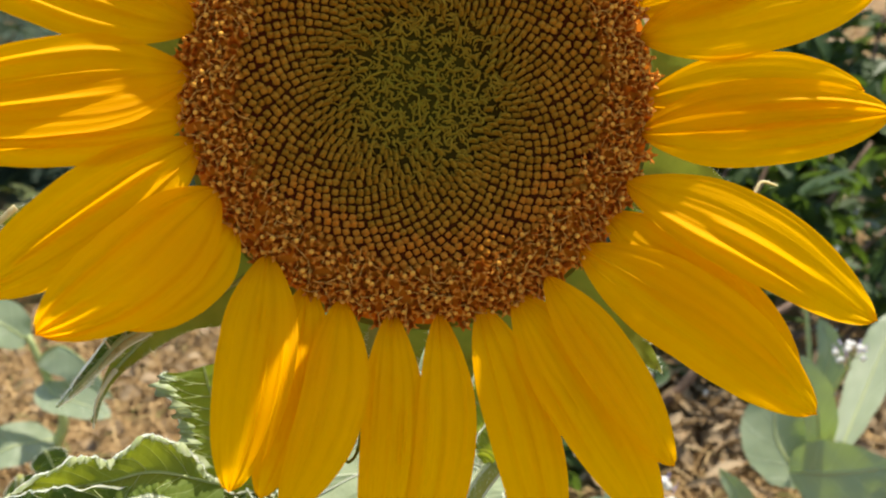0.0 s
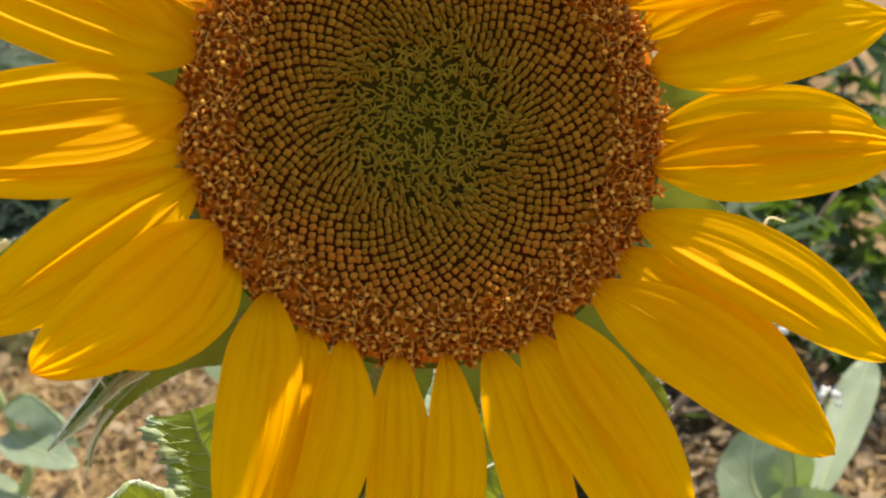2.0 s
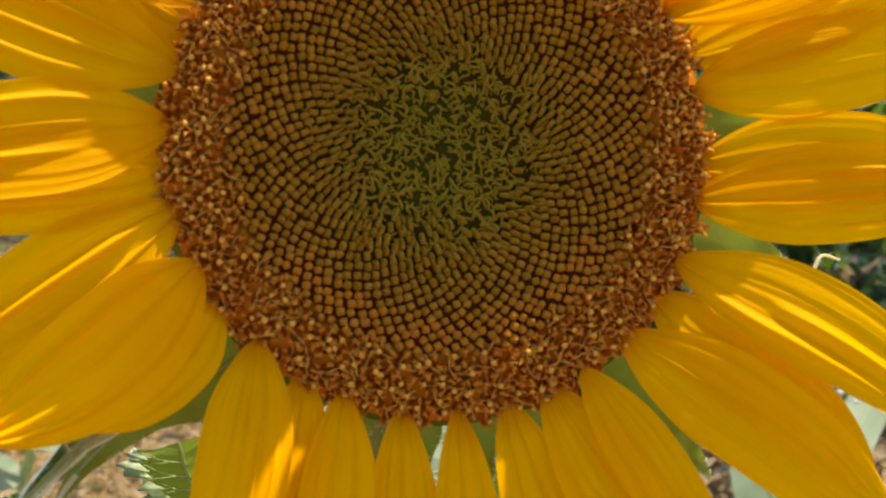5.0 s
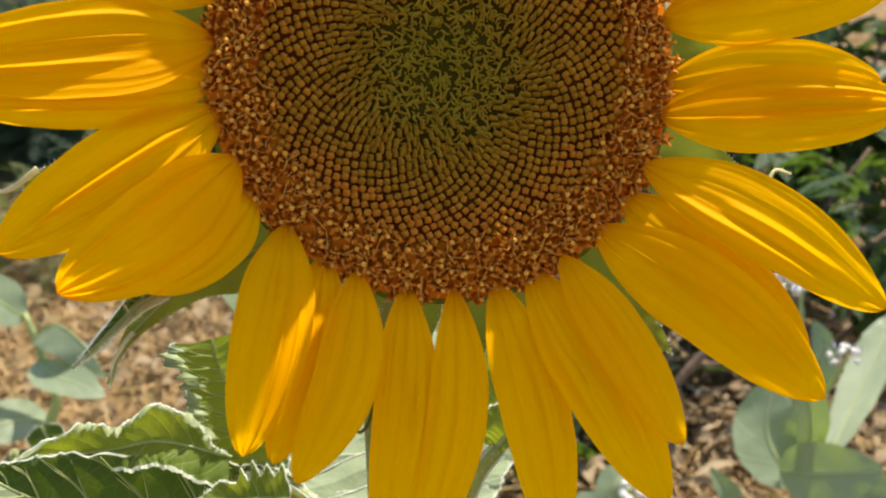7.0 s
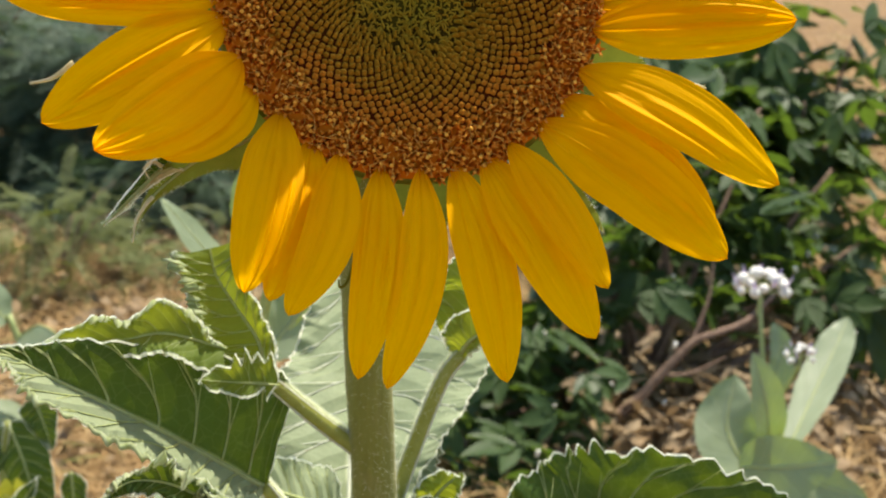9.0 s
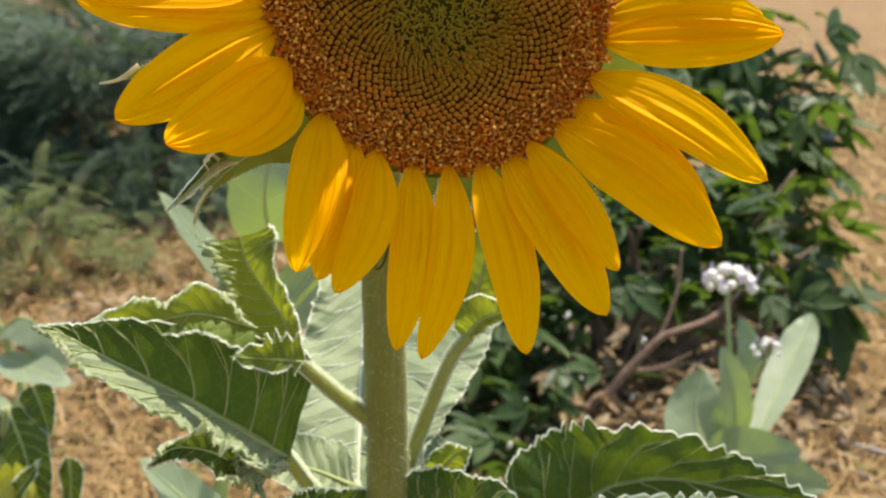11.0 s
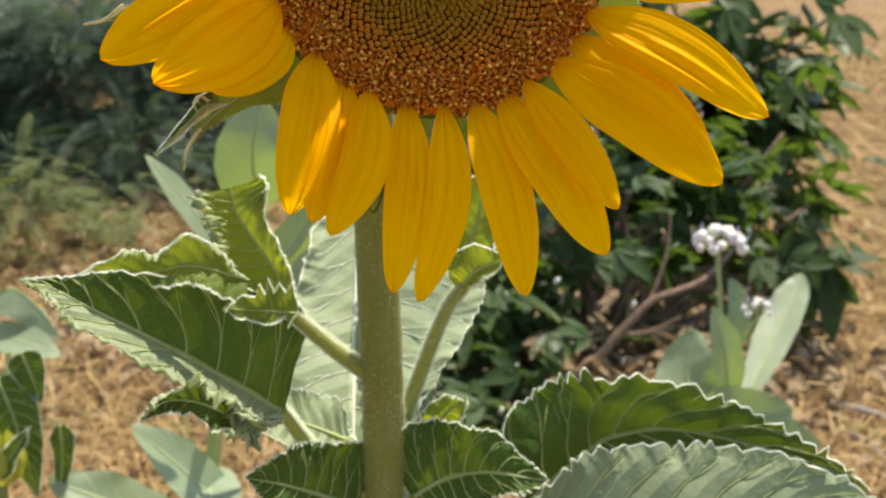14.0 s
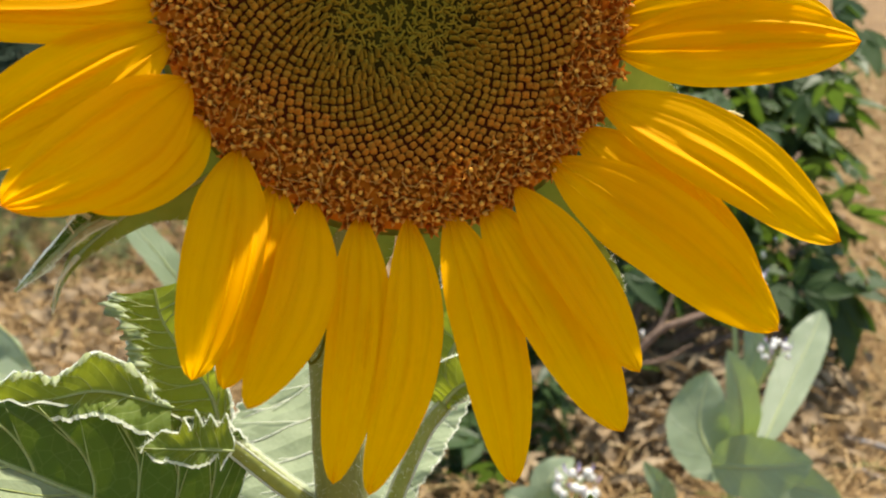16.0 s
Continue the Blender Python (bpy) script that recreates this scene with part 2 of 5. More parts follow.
SEPAL = surface("green_bract", plain((0.205, 0.210, 0.034), 0.7, 160.0, (0.125, 0.136, 0.020), spec=0.1, through=0.4, glow=(0.32, 0.38, 0.04)))
# Backlit glow of the curled margin's hairs is put into this pale green.
CREST = surface("pale_leaf_margin", plain((0.58, 0.63, 0.42), 0.6, 260.0, (0.32, 0.38, 0.17), spec=0.2, through=0.5, glow=(0.62, 0.68, 0.34)))
CREAM = surface("withered_cream_tip", plain((0.84, 0.80, 0.58), 0.6, 260.0, (0.66, 0.60, 0.34), spec=0.2, through=0.45, glow=(0.9, 0.82, 0.5)))
DRY = surface("withered_bract", plain((0.66, 0.66, 0.38), 0.8, 420.0, (0.30, 0.32, 0.11), spec=0.1, through=0.3, glow=(0.65, 0.60, 0.34)))
DISC = surface("disc_buds", disc_look)
BUD = surface("closed_bud", bud_look)
BED = surface("disc_bed", bed_look)
FLORET = surface("open_floret", floret_look)
POLLEN = surface("pollen_tip", plain((0.84, 0.44, 0.075), 0.6, 900.0, (0.66, 0.28, 0.03), spec=0.03))
STYLE = surface("curled_style", plain((0.72, 0.40, 0.090), 0.6, 900.0, (0.58, 0.26, 0.04), spec=0.05, through=0.25, glow=(0.7, 0.3, 0.04)))
EARTH = surface("dry_earth", earth_look)
STRAW = surface("dry_straw", straw_look)
LITTER = surface("dead_leaf", foliage((0.215, 0.145, 0.075), (0.42, 0.320, 0.19), (0.36, 0.24, 0.12), 0.7, 0.15, 0.2))
SHRUB = surface("dark_glossy_leaf", foliage((0.032, 0.062, 0.022), (0.085, 0.13, 0.045), (0.13, 0.22, 0.02), 0.42, 0.32, 0.16))
FEATHER = surface("feathery_leaf", foliage((0.034, 0.064, 0.040), (0.105, 0.155, 0.090), (0.10, 0.17, 0.05), 0.6, 0.2, 0.3))
FROND = surface("yellow_green_frond", foliage((0.07, 0.095, 0.025), (0.17, 0.19, 0.055), (0.16, 0.2, 0.03), 0.6, 0.3, 0.3))
BARK = surface("brown_bark", plain((0.22, 0.14, 0.09), 0.8, 60.0, (0.11, 0.065, 0.04), 0.004))
GREY_TWIG = surface("grey_dead_wood", plain((0.36, 0.32, 0.28), 0.8, 90.0, (0.2, 0.17, 0.14), 0.003))
WHITE_BUD = surface("white_flower_bud", plain((0.82, 0.80, 0.72), 0.5, 150.0, (0.72, 0.70, 0.60), through=0.2, glow=(0.7, 0.65, 0.65)))
LILAC = surface("lilac_petal", plain((0.42, 0.34, 0.50), 0.5, 150.0, through=0.2, glow=(0.5, 0.4, 0.6)))
YELLOW_BUD = surface("yellow_green_bud", plain((0.52, 0.46, 0.06), 0.5, 200.0, (0.30, 0.34, 0.05), through=0.3, glow=(0.5, 0.5, 0.05)))


# ---- geometry helpers ----
WORLD = {}


def thing(name, at=(0, 0, 0), **tags):
    ob = new(name)
    ob.empty_display_size = 0.02
    ob.matrix_basis = Matrix.Translation(at)
    WORLD[ob] = ob.matrix_basis.copy()
    return tagged(ob, **tags)


def mesh_of(name, verts, faces, material, uvs=None, smooth=True):
    me = bpy.data.meshes.new(name)
    me.from_pydata([tuple(v) for v in verts], [], faces)
    if uvs is not None:
        lay = me.uv_layers.new(name="UVMap")
        flat = [c for loop in me.loops for c in uvs[loop.vertex_index]]
        lay.data.foreach_set("uv", flat)
    if smooth:
        me.polygons.foreach_set("use_smooth", [True] * len(me.polygons))
    me.materials.append(material)
    me.update()
    return me


def part(name, me, parent, at=None, label=""):
    """Links a mesh as one part under a thing or a part. at: its pose in the world."""
    ob = new(name, me)
    m = at if at is not None else Matrix.Identity(4)
    if parent is not None:
        ob.parent = parent
        ob.matrix_parent_inverse = WORLD[parent].inverted()
    ob.matrix_basis = m
    WORLD[ob] = m.copy()
    if label:
        ob["label"] = label
    return ob


def spline(pts, n):
    """n + 1 points on a smooth line through pts."""
    p = [Vector(q) for q in pts]
    if len(p) == 2:
        return [p[0].lerp(p[1], i / n) for i in range(n + 1)]
    p = [2 * p[0] - p[1]] + p + [2 * p[-1] - p[-2]]
    out = []
    for i in range(n + 1):
        t = i / n * (len(p) - 3)
        k = min(int(t), len(p) - 4)
        f = t - k
        a, b, c, d = p[k:k + 4]
        out.append(0.5 * (2 * b + (c - a) * f + (2 * a - 5 * b + 4 * c - d) * f * f + (3 * b - a - 3 * c + d) * f ** 3))
    return out


def tube(path, radii, sides=8, verts=None, faces=None, uneven=0.0, caps=True):
    verts = [] if verts is None else verts
    faces = [] if faces is None else faces
    n = len(path)
    ref = Vector((0.31, 0.2, 0.93))
    start = len(verts)
    for i, p in enumerate(path):
        t = (path[min(i + 1, n - 1)] - path[max(i - 1, 0)]).normalized()
        if abs(t.dot(ref)) > 0.95:
            ref = Vector((1, 0.1, 0))
        a = (ref - t * ref.dot(t)).normalized()
        ref = a
        b = t.cross(a)
        r = radii[i] if hasattr(radii, "__len__") else radii
        for k in range(sides):
            w = 2 * math.pi * k / sides
            rr = r * (1 + uneven * math.sin(3 * w + i * 1.7) * math.sin(i * 0.9 + k))
            verts.append(p + (a * math.cos(w) + b * math.sin(w)) * rr)
    for i in range(n - 1):
        for k in range(sides):
            o, q = start + i * sides, (k + 1) % sides
            faces.append((o + k, o + q, o + sides + q, o + sides + k))
    if caps:
        faces.append(tuple(start + k for k in reversed(range(sides))))
        faces.append(tuple(start + (n - 1) * sides + k for k in range(sides)))
    return verts, faces


def taper(n, a, b):
    return [a + (b - a) * i / n for i in range(n + 1)]


def heart(s):
    return (s / 0.2) ** 0.5 if s < 0.2 else max(0.0, 1 - ((s - 0.2) / 0.8) ** 1.6) ** 0.85


def oval(s):
    return max(0.0, math.sin(math.pi * min(1, max(0, s)) ** 0.85)) ** 0.62


def profile(*values):
    """A leaf outline: half widths at even steps from foot to tip, joined smoothly."""
    line = spline([(0, v, 0) for v in values], 200)
    return lambda s: max(0.0, line[min(200, max(0, round(s * 200)))].y)


def tooth_rows(count, rnd):
    """Where the teeth of one leaf edge end, and how far each stands out."""
    ends, at = [], 0.0
    while at < 1:
        at += rnd.uniform(0.5, 1.6) / count
        ends.append((at, rnd.uniform(0.15, 1.0) ** 1.3, rnd.uniform(0.55, 0.85)))
    return ends


def tooth(ends, s):
    last = 0.0
    for end, size, peak in ends:
        if s < end:
            k = (s - last) / (end - last)
            return size * (k / peak if k < peak else (1 - k) / (1 - peak)) - 0.35 * size
        last = end
    return 0.0


def blade(mid, normal, wa, wb, fa=0.0, fb=0.0, shape=heart, other=None, teeth=0.0, wave=0.0, curl=0.0, nu=96, nv=10, seed=1, rough=0.0, saws=24, crisp=0.0, lean=0.12, jag=1.0):
    """A leaf along the line mid. wa, wb: half widths on its two sides (wa on the side of tangent x normal); fa, fb: degrees by which a side is folded towards the normal.
    shape: the outline, other: that of side b where it differs; teeth: how far the largest teeth stand out, jag: how much more so on side b; crisp: how far the margin is puckered."""
    rnd = random.Random(seed)
    ph = [rnd.uniform(0, 6.28) for _ in range(4)]
    ends = {1: tooth_rows(saws, rnd), -1: tooth_rows(saws - 2, rnd)}
    pts = spline(mid, nu)
    rows, uvs = [], []
    for i, p in enumerate(pts):
        s = i / nu
        t = (pts[min(i + 1, nu)] - pts[max(i - 1, 0)]).normalized()
        nn = Vector(normal)
        nn = (nn - t * nn.dot(t)).normalized()
        side = t.cross(nn)
        widths = {1: wa * shape(s), -1: wb * (other or shape)(s)}
        saw = {sg: teeth * (jag if sg < 0 else 1) * tooth(ends[sg], s) * min(1, widths[sg] / 0.006) if teeth else 0.0 for sg in (1, -1)}
        row = []
        for j in range(2 * nv + 1):
            w = j / nv - 1
            sg, fold = (1, fa) if w > 0 else (-1, fb)
            a = abs(w) * widths[sg] + saw[sg] * abs(w) ** 5
            f = radians(fold + curl * abs(w) ** 2)
            off = side * (math.copysign(1, w) * a * math.cos(f)) + nn * (a * math.sin(f))
            wv = wave * abs(w) ** 1.5 * math.sin(s * 15 + ph[1] + (2 if w > 0 else 0)) * min(1, s * 6)
            if crisp:
                wv += crisp * abs(w) ** 4 * (noise.noise(Vector((s * 26, sg * 7, seed))) + 0.5 * noise.noise(Vector((s * 63, sg * 7, seed + 3))))
            q = p + off + nn * wv
            if rough:
                q = q + Vector(noise.noise_vector(q * 55 + Vector((seed, 0, 0)))) * rough * (0.3 + abs(w))
            # the outline leans a little towards the foot
            q = q - t * (lean * a * abs(w))
            row.append(q)
            uvs.append((w * 0.5 + 0.5, s))
        rows.append(row)
    verts = [q for r in rows for q in r]
    m = 2 * nv + 1
    faces = [(i * m + j, i * m + j + 1, (i + 1) * m + j + 1, (i + 1) * m + j) for i in range(nu) for j in range(m - 1)]
    return verts, faces, uvs, rows, pts


def hairs(verts, faces, path, radius, count, length, seed, rise=0.0, thick=0.0001):
    rnd = random.Random(seed)
    n = len(path) - 1
    for _ in range(count):
        f = rnd.uniform(0, n - 0.001)
        k = int(f)
        p = path[k].lerp(path[k + 1], f - k)
        t = (path[k + 1] - path[k]).normalized()
        d = Vector((rnd.gauss(0, 1), rnd.gauss(rise, 1), rnd.gauss(rise * 1.5, 1)))
        d = (d - t * d.dot(t)).normalized()
        r = radius[k] if hasattr(radius, "__len__") else radius
        a = p + d * r * 0.97
        tip = a + (d + t * rnd.uniform(-0.5, 0.3)) * length * rnd.uniform(0.5, 1.2)
        o = t.cross(d) * thick
        i = len(verts)
        verts += [a - o, a + o, tip]
        faces.append((i, i + 1, i + 2))


def sun_leaf(parent, mid, normal, wa, wb, petiole=None, label="", edge=0.0006, seed=1, pale="", young=False, frill="", rib=0.0017, ruffle=0.0028, **more):
    """A sunflower leaf: toothed blade, raised rib, downy edge; and its stalk."""
    v, f, uv, rows, pts = blade(mid, normal, wa, wb, seed=seed, **more)
    # young picks the brighter copy that has backlight put into its colour
    me = mesh_of("leaf", v, f, BACKLIT_LEAF if young else SUN_LEAF, uv)
    me.materials.append(SUNLIT_LEAF)
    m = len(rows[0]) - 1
    # sides listed in pale take the copy coloured as if in full sun
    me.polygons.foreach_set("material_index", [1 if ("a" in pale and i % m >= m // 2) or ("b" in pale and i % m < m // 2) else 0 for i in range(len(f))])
    leaf = part("leaf", me, parent, label=label)
    rv, rf = tube([p + Vector(normal) * 0.0004 for p in pts], taper(len(pts) - 1, rib, rib * 0.2), 6)
    nu, half, lift = len(rows) - 1, (len(rows[0]) - 1) // 2, Vector(normal).normalized() * 0.0003
    vr = min(0.0115 * max(wa, wb), 0.00066)
    small = max(wa, wb) < 0.0205
    for k in ((2, 4) if small else range(1, 9)):
        for sg in (-1, 1):
            line = []
            for i in range(13):
                a = 0.94 * i / 12
                s = (k - 0.35 * (sg > 0) + 1.7 * a ** 1.25) / 9.5
                if s >= 0.985:
                    break
                p, q = int(s * nu), half + sg * a * half
                j = min(int(q), 2 * half - 1)
                line.append(rows[p][j].lerp(rows[p][j + 1], q - j).lerp(rows[min(p + 1, nu)][j].lerp(rows[min(p + 1, nu)][j + 1], q - j), s * nu - p) + lift)
            if len(line) > 3:
                tube(line, taper(len(line) - 1, vr, vr * 0.3), 5, rv, rf)
            if len(line) > 8:
                # finer veins that leave the side vein, by turns towards tip and foot
                tip_way = (pts[-1] - pts[0]).normalized()
                for at, way, far in ((3, -0.7, 0.5), (len(line) // 2, 0.7, 0.55), (len(line) * 3 // 4, -0.6, 0.6)):
                    run = (line[-1] - line[at]).length
                    along = (line[at] - line[at - 1]).normalized()
                    end = line[at].lerp(line[-1], far) + (along + tip_way * way).normalized() * run * 0.32
                    tube([line[at], line[at].lerp(end, 0.5) + lift * 2, end + lift], [vr * 0.6, vr * 0.45, vr * 0.2], 4, rv, rf)
    part("rib", mesh_of("rib", rv, rf, PALE_RIB if rib > 0.002 else RIB), leaf)
    ev, ef = [], []
    for col, inner in ((0, 1), (-1, -2)):
        rim = [r[col] for r in rows]
        k = len(ev)
        for i, r in enumerate(rows):
            out = (r[col] - r[inner]).normalized()
            w = edge * (0.9 + 1.6 * abs(noise.noise(Vector((i * 0.23, seed * 5.3, col)))))
            ev += [r[col] - out * edge * 0.5 + lift, r[col] + out * w + lift * 2]
        ef += [(k + 2 * i, k + 2 * i + 1, k + 2 * i + 3, k + 2 * i + 2) for i in range(len(rows) - 1)]
        hairs(ev, ef, rim, 0.0002, int(8000 * sum((q - p).length for p, q in zip(rim, rim[1:]))), 0.0015, seed + 5)
    part("downy_edge", mesh_of("downy_edge", ev, ef, HAIR), leaf, label="pale downy leaf edge catching the sun")
    for which in frill:
        # the margin turned over towards the front in small crisp ruffles
        col, inner = (-1, -3) if which == "a" else (0, 2)
        rim = spline([r[col] for r in rows[::2]], 150)
        back = spline([r[inner] for r in rows[::2]], 150)
        fv, ff = [], []
        for i, (p, q) in enumerate(zip(rim, back)):
            g = noise.noise(Vector((i * 0.13, seed, 0))) + 0.4 * noise.noise(Vector((i * 0.34, seed, 4)))
            d = (q - p).normalized()
            w = ruffle * max(0.2, 1 + 1.5 * g)
            nn = Vector(normal).normalized()
            fv += [p, p + nn * w * 0.7 - d * w * (0.3 + 0.8 * g), p + nn * w * (1.0 + 0.6 * g) + d * w * (1.1 + 0.6 * noise.noise(Vector((i * 0.22, seed, 9))))]
        ff = [(3 * i + j, 3 * i + j + 1, 3 * i + j + 4, 3 * i + j + 3) for i in range(150) for j in range(2)]
        hairs(fv, ff, [fv[3 * i + 2] for i in range(151)], 0.0001, 300, 0.0014, seed)
        part("ruffle", mesh_of("ruffle", fv, ff, CREST), leaf, label="pale crisped leaf margin")
    if petiole:
        path = spline(petiole, 14)
        pv, pf = tube(path, taper(14, 0.0046, 0.0036), 10)
        st = part("leaf_stalk", mesh_of("leaf_stalk", pv, pf, STALK), parent)
        # two pale tubes imitate the sunlit rims of the stalk
        for sg in (-1, 1):
            line = []
            for i, p in enumerate(path):
                t = (path[min(i + 1, 14)] - path[max(i - 1, 0)]).normalized()
                line.append(p + t.cross(Vector((0, -1, 0.3))).normalized() * sg * (0.0046 - 0.001 * i / 14) * 0.86 + Vector((0, -0.0018, 0)))
            part("ridge", mesh_of("ridge", *tube(line, 0.00075, 5), PALE_RIB), st, label="pale strip drawn for the sunlit downy edge of the leaf stalk")
        hv, hf = [], []
        hairs(hv, hf, path, taper(14, 0.0046, 0.0036), 4200, 0.0026, seed + 9, 1.6, 0.00016)
        part("down", mesh_of("down", hv, hf, HAIR), st)
    return leaf


# ---- ground ----
def ground_height(x, y):
    return 0.03 * noise.noise(Vector((x * 0.6, y * 0.6, 0))) + 0.008 * noise.noise(Vector((x * 4, y * 4, 3)))


gx = [-400, -60, -15] + [-6 + 0.15 * i for i in range(81)] + [15, 60, 400]
gy = [-400, -60, -10] + [-2 + 0.15 * i for i in range(101)] + [25, 60, 150, 600]
gv = [(x, y, ground_height(x, y)) for y in gy for x in gx]
gn = len(gx)
gf = [(j * gn + i, j * gn + i + 1, (j + 1) * gn + i + 1, (j + 1) * gn + i) for j in range(len(gy) - 1) for i in range(gn - 1)]
ground = part("ground", mesh_of("ground", gv, gf, EARTH), None)
tagged(ground, "dry brown earth under straw and leaf litter", "ground", kind="structure")


def straw(count, seed, at=(0.2, 2.9), spread=(1.7, 1.9), size=1.0):
    rnd = random.Random(seed)
    v, f = [], []
    for _ in range(count):
        x, y = rnd.gauss(at[0], spread[0]), rnd.gauss(at[1], spread[1])
        z = ground_height(x, y) + rnd.random() ** 2 * 0.05
        a = rnd.uniform(0, 6.28)
        ln = rnd.uniform(0.04, 0.17) * size
        w = rnd.uniform(0.0008, 0.0026) * size
        d = Vector((math.cos(a), math.sin(a), rnd.gauss(0, 0.22)))
        o = Vector((-d.y, d.x, rnd.uniform(-0.6, 0.6))).normalized() * w
        bend = Vector((rnd.gauss(0, 0.15), rnd.gauss(0, 0.15), rnd.uniform(0, 0.25))) * ln
        p = Vector((x, y, z))
        k = len(v)
        q = p + d * ln * 0.5 + bend
        e = p + d * ln
        e.z = max(e.z, 0.002)
        v += [p - o, p + o, q + o, q - o, e]
        f += [(k, k + 1, k + 2, k + 3), (k + 3, k + 2, k + 4)]
    return mesh_of("straw", v, f, STRAW, smooth=False)


straw_ob = tagged(part("straw", straw(110000, 5), None), "matted dry straw and grass stalks on the earth", "straw", kind="stuff")


tagged(part("straw", straw(26000, 6, (3.0, 6.5), (1.5, 2.2), 1.8), None), "trodden dry straw further out on the open ground", "straw", kind="stuff")


def litter(count, seed, at=(0.4, 2.9), spread=1.25, pile=0.03, slim=1.0):
    rnd = random.Random(seed)
    v, f = [], []
    for _ in range(count):
        x, y = rnd.gauss(at[0], spread), rnd.gauss(at[1], spread)
        ln, w = rnd.uniform(0.03, 0.075) / slim, rnd.uniform(0.01, 0.022) * slim
        m = pose(x, y, ground_height(x, y) + 0.01 + rnd.random() ** 2 * pile, rnd.gauss(0, 25), rnd.gauss(0, 25), rnd.uniform(0, 360))
        k = len(v)
        for i in range(6):
            s = i / 5
            ww = w * math.sin(math.pi * min(0.97, s + 0.06)) ** 0.7
            z = 0.012 * math.sin(s * 3.1)
            v += [m @ Vector((s * ln, -ww, z + 0.006)), m @ Vector((s * ln, 0, z)), m @ Vector((s * ln, ww, z + 0.006))]
        for i in range(5):
            o = k + 3 * i
            f += [(o, o + 1, o + 4, o + 3), (o + 1, o + 2, o + 5, o + 4)]
    return mesh_of("leaf_litter", v, f, LITTER)


tagged(part("leaf_litter", litter(1500, 8), None), "curled brown dead leaves scattered over the straw", "leaf litter", kind="stuff")
tagged(part("leaf_litter", litter(500, 28, (-0.85, 3.15), 0.42, 0.06), None), "brown dead leaves drifted between straw and bushes", "leaf litter", kind="stuff")
tagged(part("leaf_litter", litter(1300, 38, (0.58, 2.66), 0.17, 0.12, 0.6), None), "heap of narrow curled dead leaves under the bare branch", "leaf litter", kind="stuff")
tagged(part("leaf_litter", litter(900, 18, (0.78, 2.80), 0.28, 0.10), None), "heap of curled pale dead leaves under the shrub", "leaf litter", kind="stuff")

for k, (a, b, r) in enumerate((((1.02, 2.62, 0.03), (1.26, 2.3, 0.035), 0.011), ((0.98, 2.5, 0.02), (1.12, 2.2, 0.03), 0.008), ((1.15, 3.3, 0.03), (1.27, 3.15, 0.04), 0.008))):
    mid = (Vector(a) + Vector(b)) / 2 + Vector((0.03, 0.01, 0.02))
    sv, sf = tube(spline([a, mid, b], 12), taper(12, r, r * 0.5), 8, uneven=0.15)
    tagged(part("dead_stick", mesh_of("dead_stick", sv, sf, GREY_TWIG), None), "grey weathered stick lying on the straw", "stick", "sticks on the ground")

# ---- the sunflower ----
CENTRE = Vector((-0.006, 0.389, 1.265))
NRM = Vector((0.150, -0.936, 0.318)).normalized()
RIGHT = Vector((0, 0, 1)).cross(NRM).normalized()
UPW = NRM.cross(RIGHT)
HEAD = Matrix((RIGHT, UPW, NRM)).transposed().to_4x4()
HEAD.translation = CENTRE
RAD = 0.077

flower = thing("sunflower", (-0.018, 0.49, 0.0), label="tall yellow sunflower with brown disc and broad toothed leaves", category="sunflower")

stem_path = spline([(-0.018, 0.49, -0.02), (-0.016, 0.49, 0.45), (-0.018, 0.49, 0.824), (-0.022, 0.49, 0.948), (-0.025, 0.487, 1.021), (-0.031, 0.485, 1.105),
                    (-0.033, 0.482, 1.19), (-0.026, 0.462, 1.245), CENTRE - NRM * 0.03], 60)
stem_r = [0.0140 - 0.0028 * min(1, i / 40) for i in range(61)]
sv, sf = tube(stem_path, stem_r, 20, uneven=0.05)
stem = part("stem", mesh_of("stem", sv, sf, STEM), flower, label="thick downy green stem")
hv, hf = [], []
hairs(hv, hf, stem_path[20:], stem_r[20:], 6500, 0.0022, 3, 0.0, 0.0001)
part("down", mesh_of("down", hv, hf, HAIR), stem)


def bowl(r):
    """Height of the disc's face over the head's plane."""
    if r < 0.055:
        return -0.008 * (1 - (r / 0.055) ** 2) - 0.003
    return -0.003 - 0.006 * max(0, (r - 0.062) / 0.015) ** 2


bv, bf, ring = [], [], 48
prof = [(0.0005, bowl(0))] + [(0.077 * i / 14, bowl(0.077 * i / 14)) for i in range(1, 15)] + [(0.079, -0.012), (0.074, -0.020), (0.055, -0.030), (0.030, -0.038), (0.014, -0.042)]
for r, z in prof:
    bv += [Vector((r * math.cos(6.28319 * k / ring), r * math.sin(6.28319 * k / ring), z)) for k in range(ring)]
bf = [(i * ring + k, i * ring + (k + 1) % ring, (i + 1) * ring + (k + 1) % ring, (i + 1) * ring + k) for i in range(len(prof) - 1) for k in range(ring)]
bed = mesh_of("disc", bv, bf, BED)
bed.materials.append(SEPAL)
bed.polygons.foreach_set("material_index", [0 if i // ring < 14 else 1 for i in range(len(bf))])
disc = part("disc", bed, flower, HEAD, "dark red-brown bed of the flower disc")


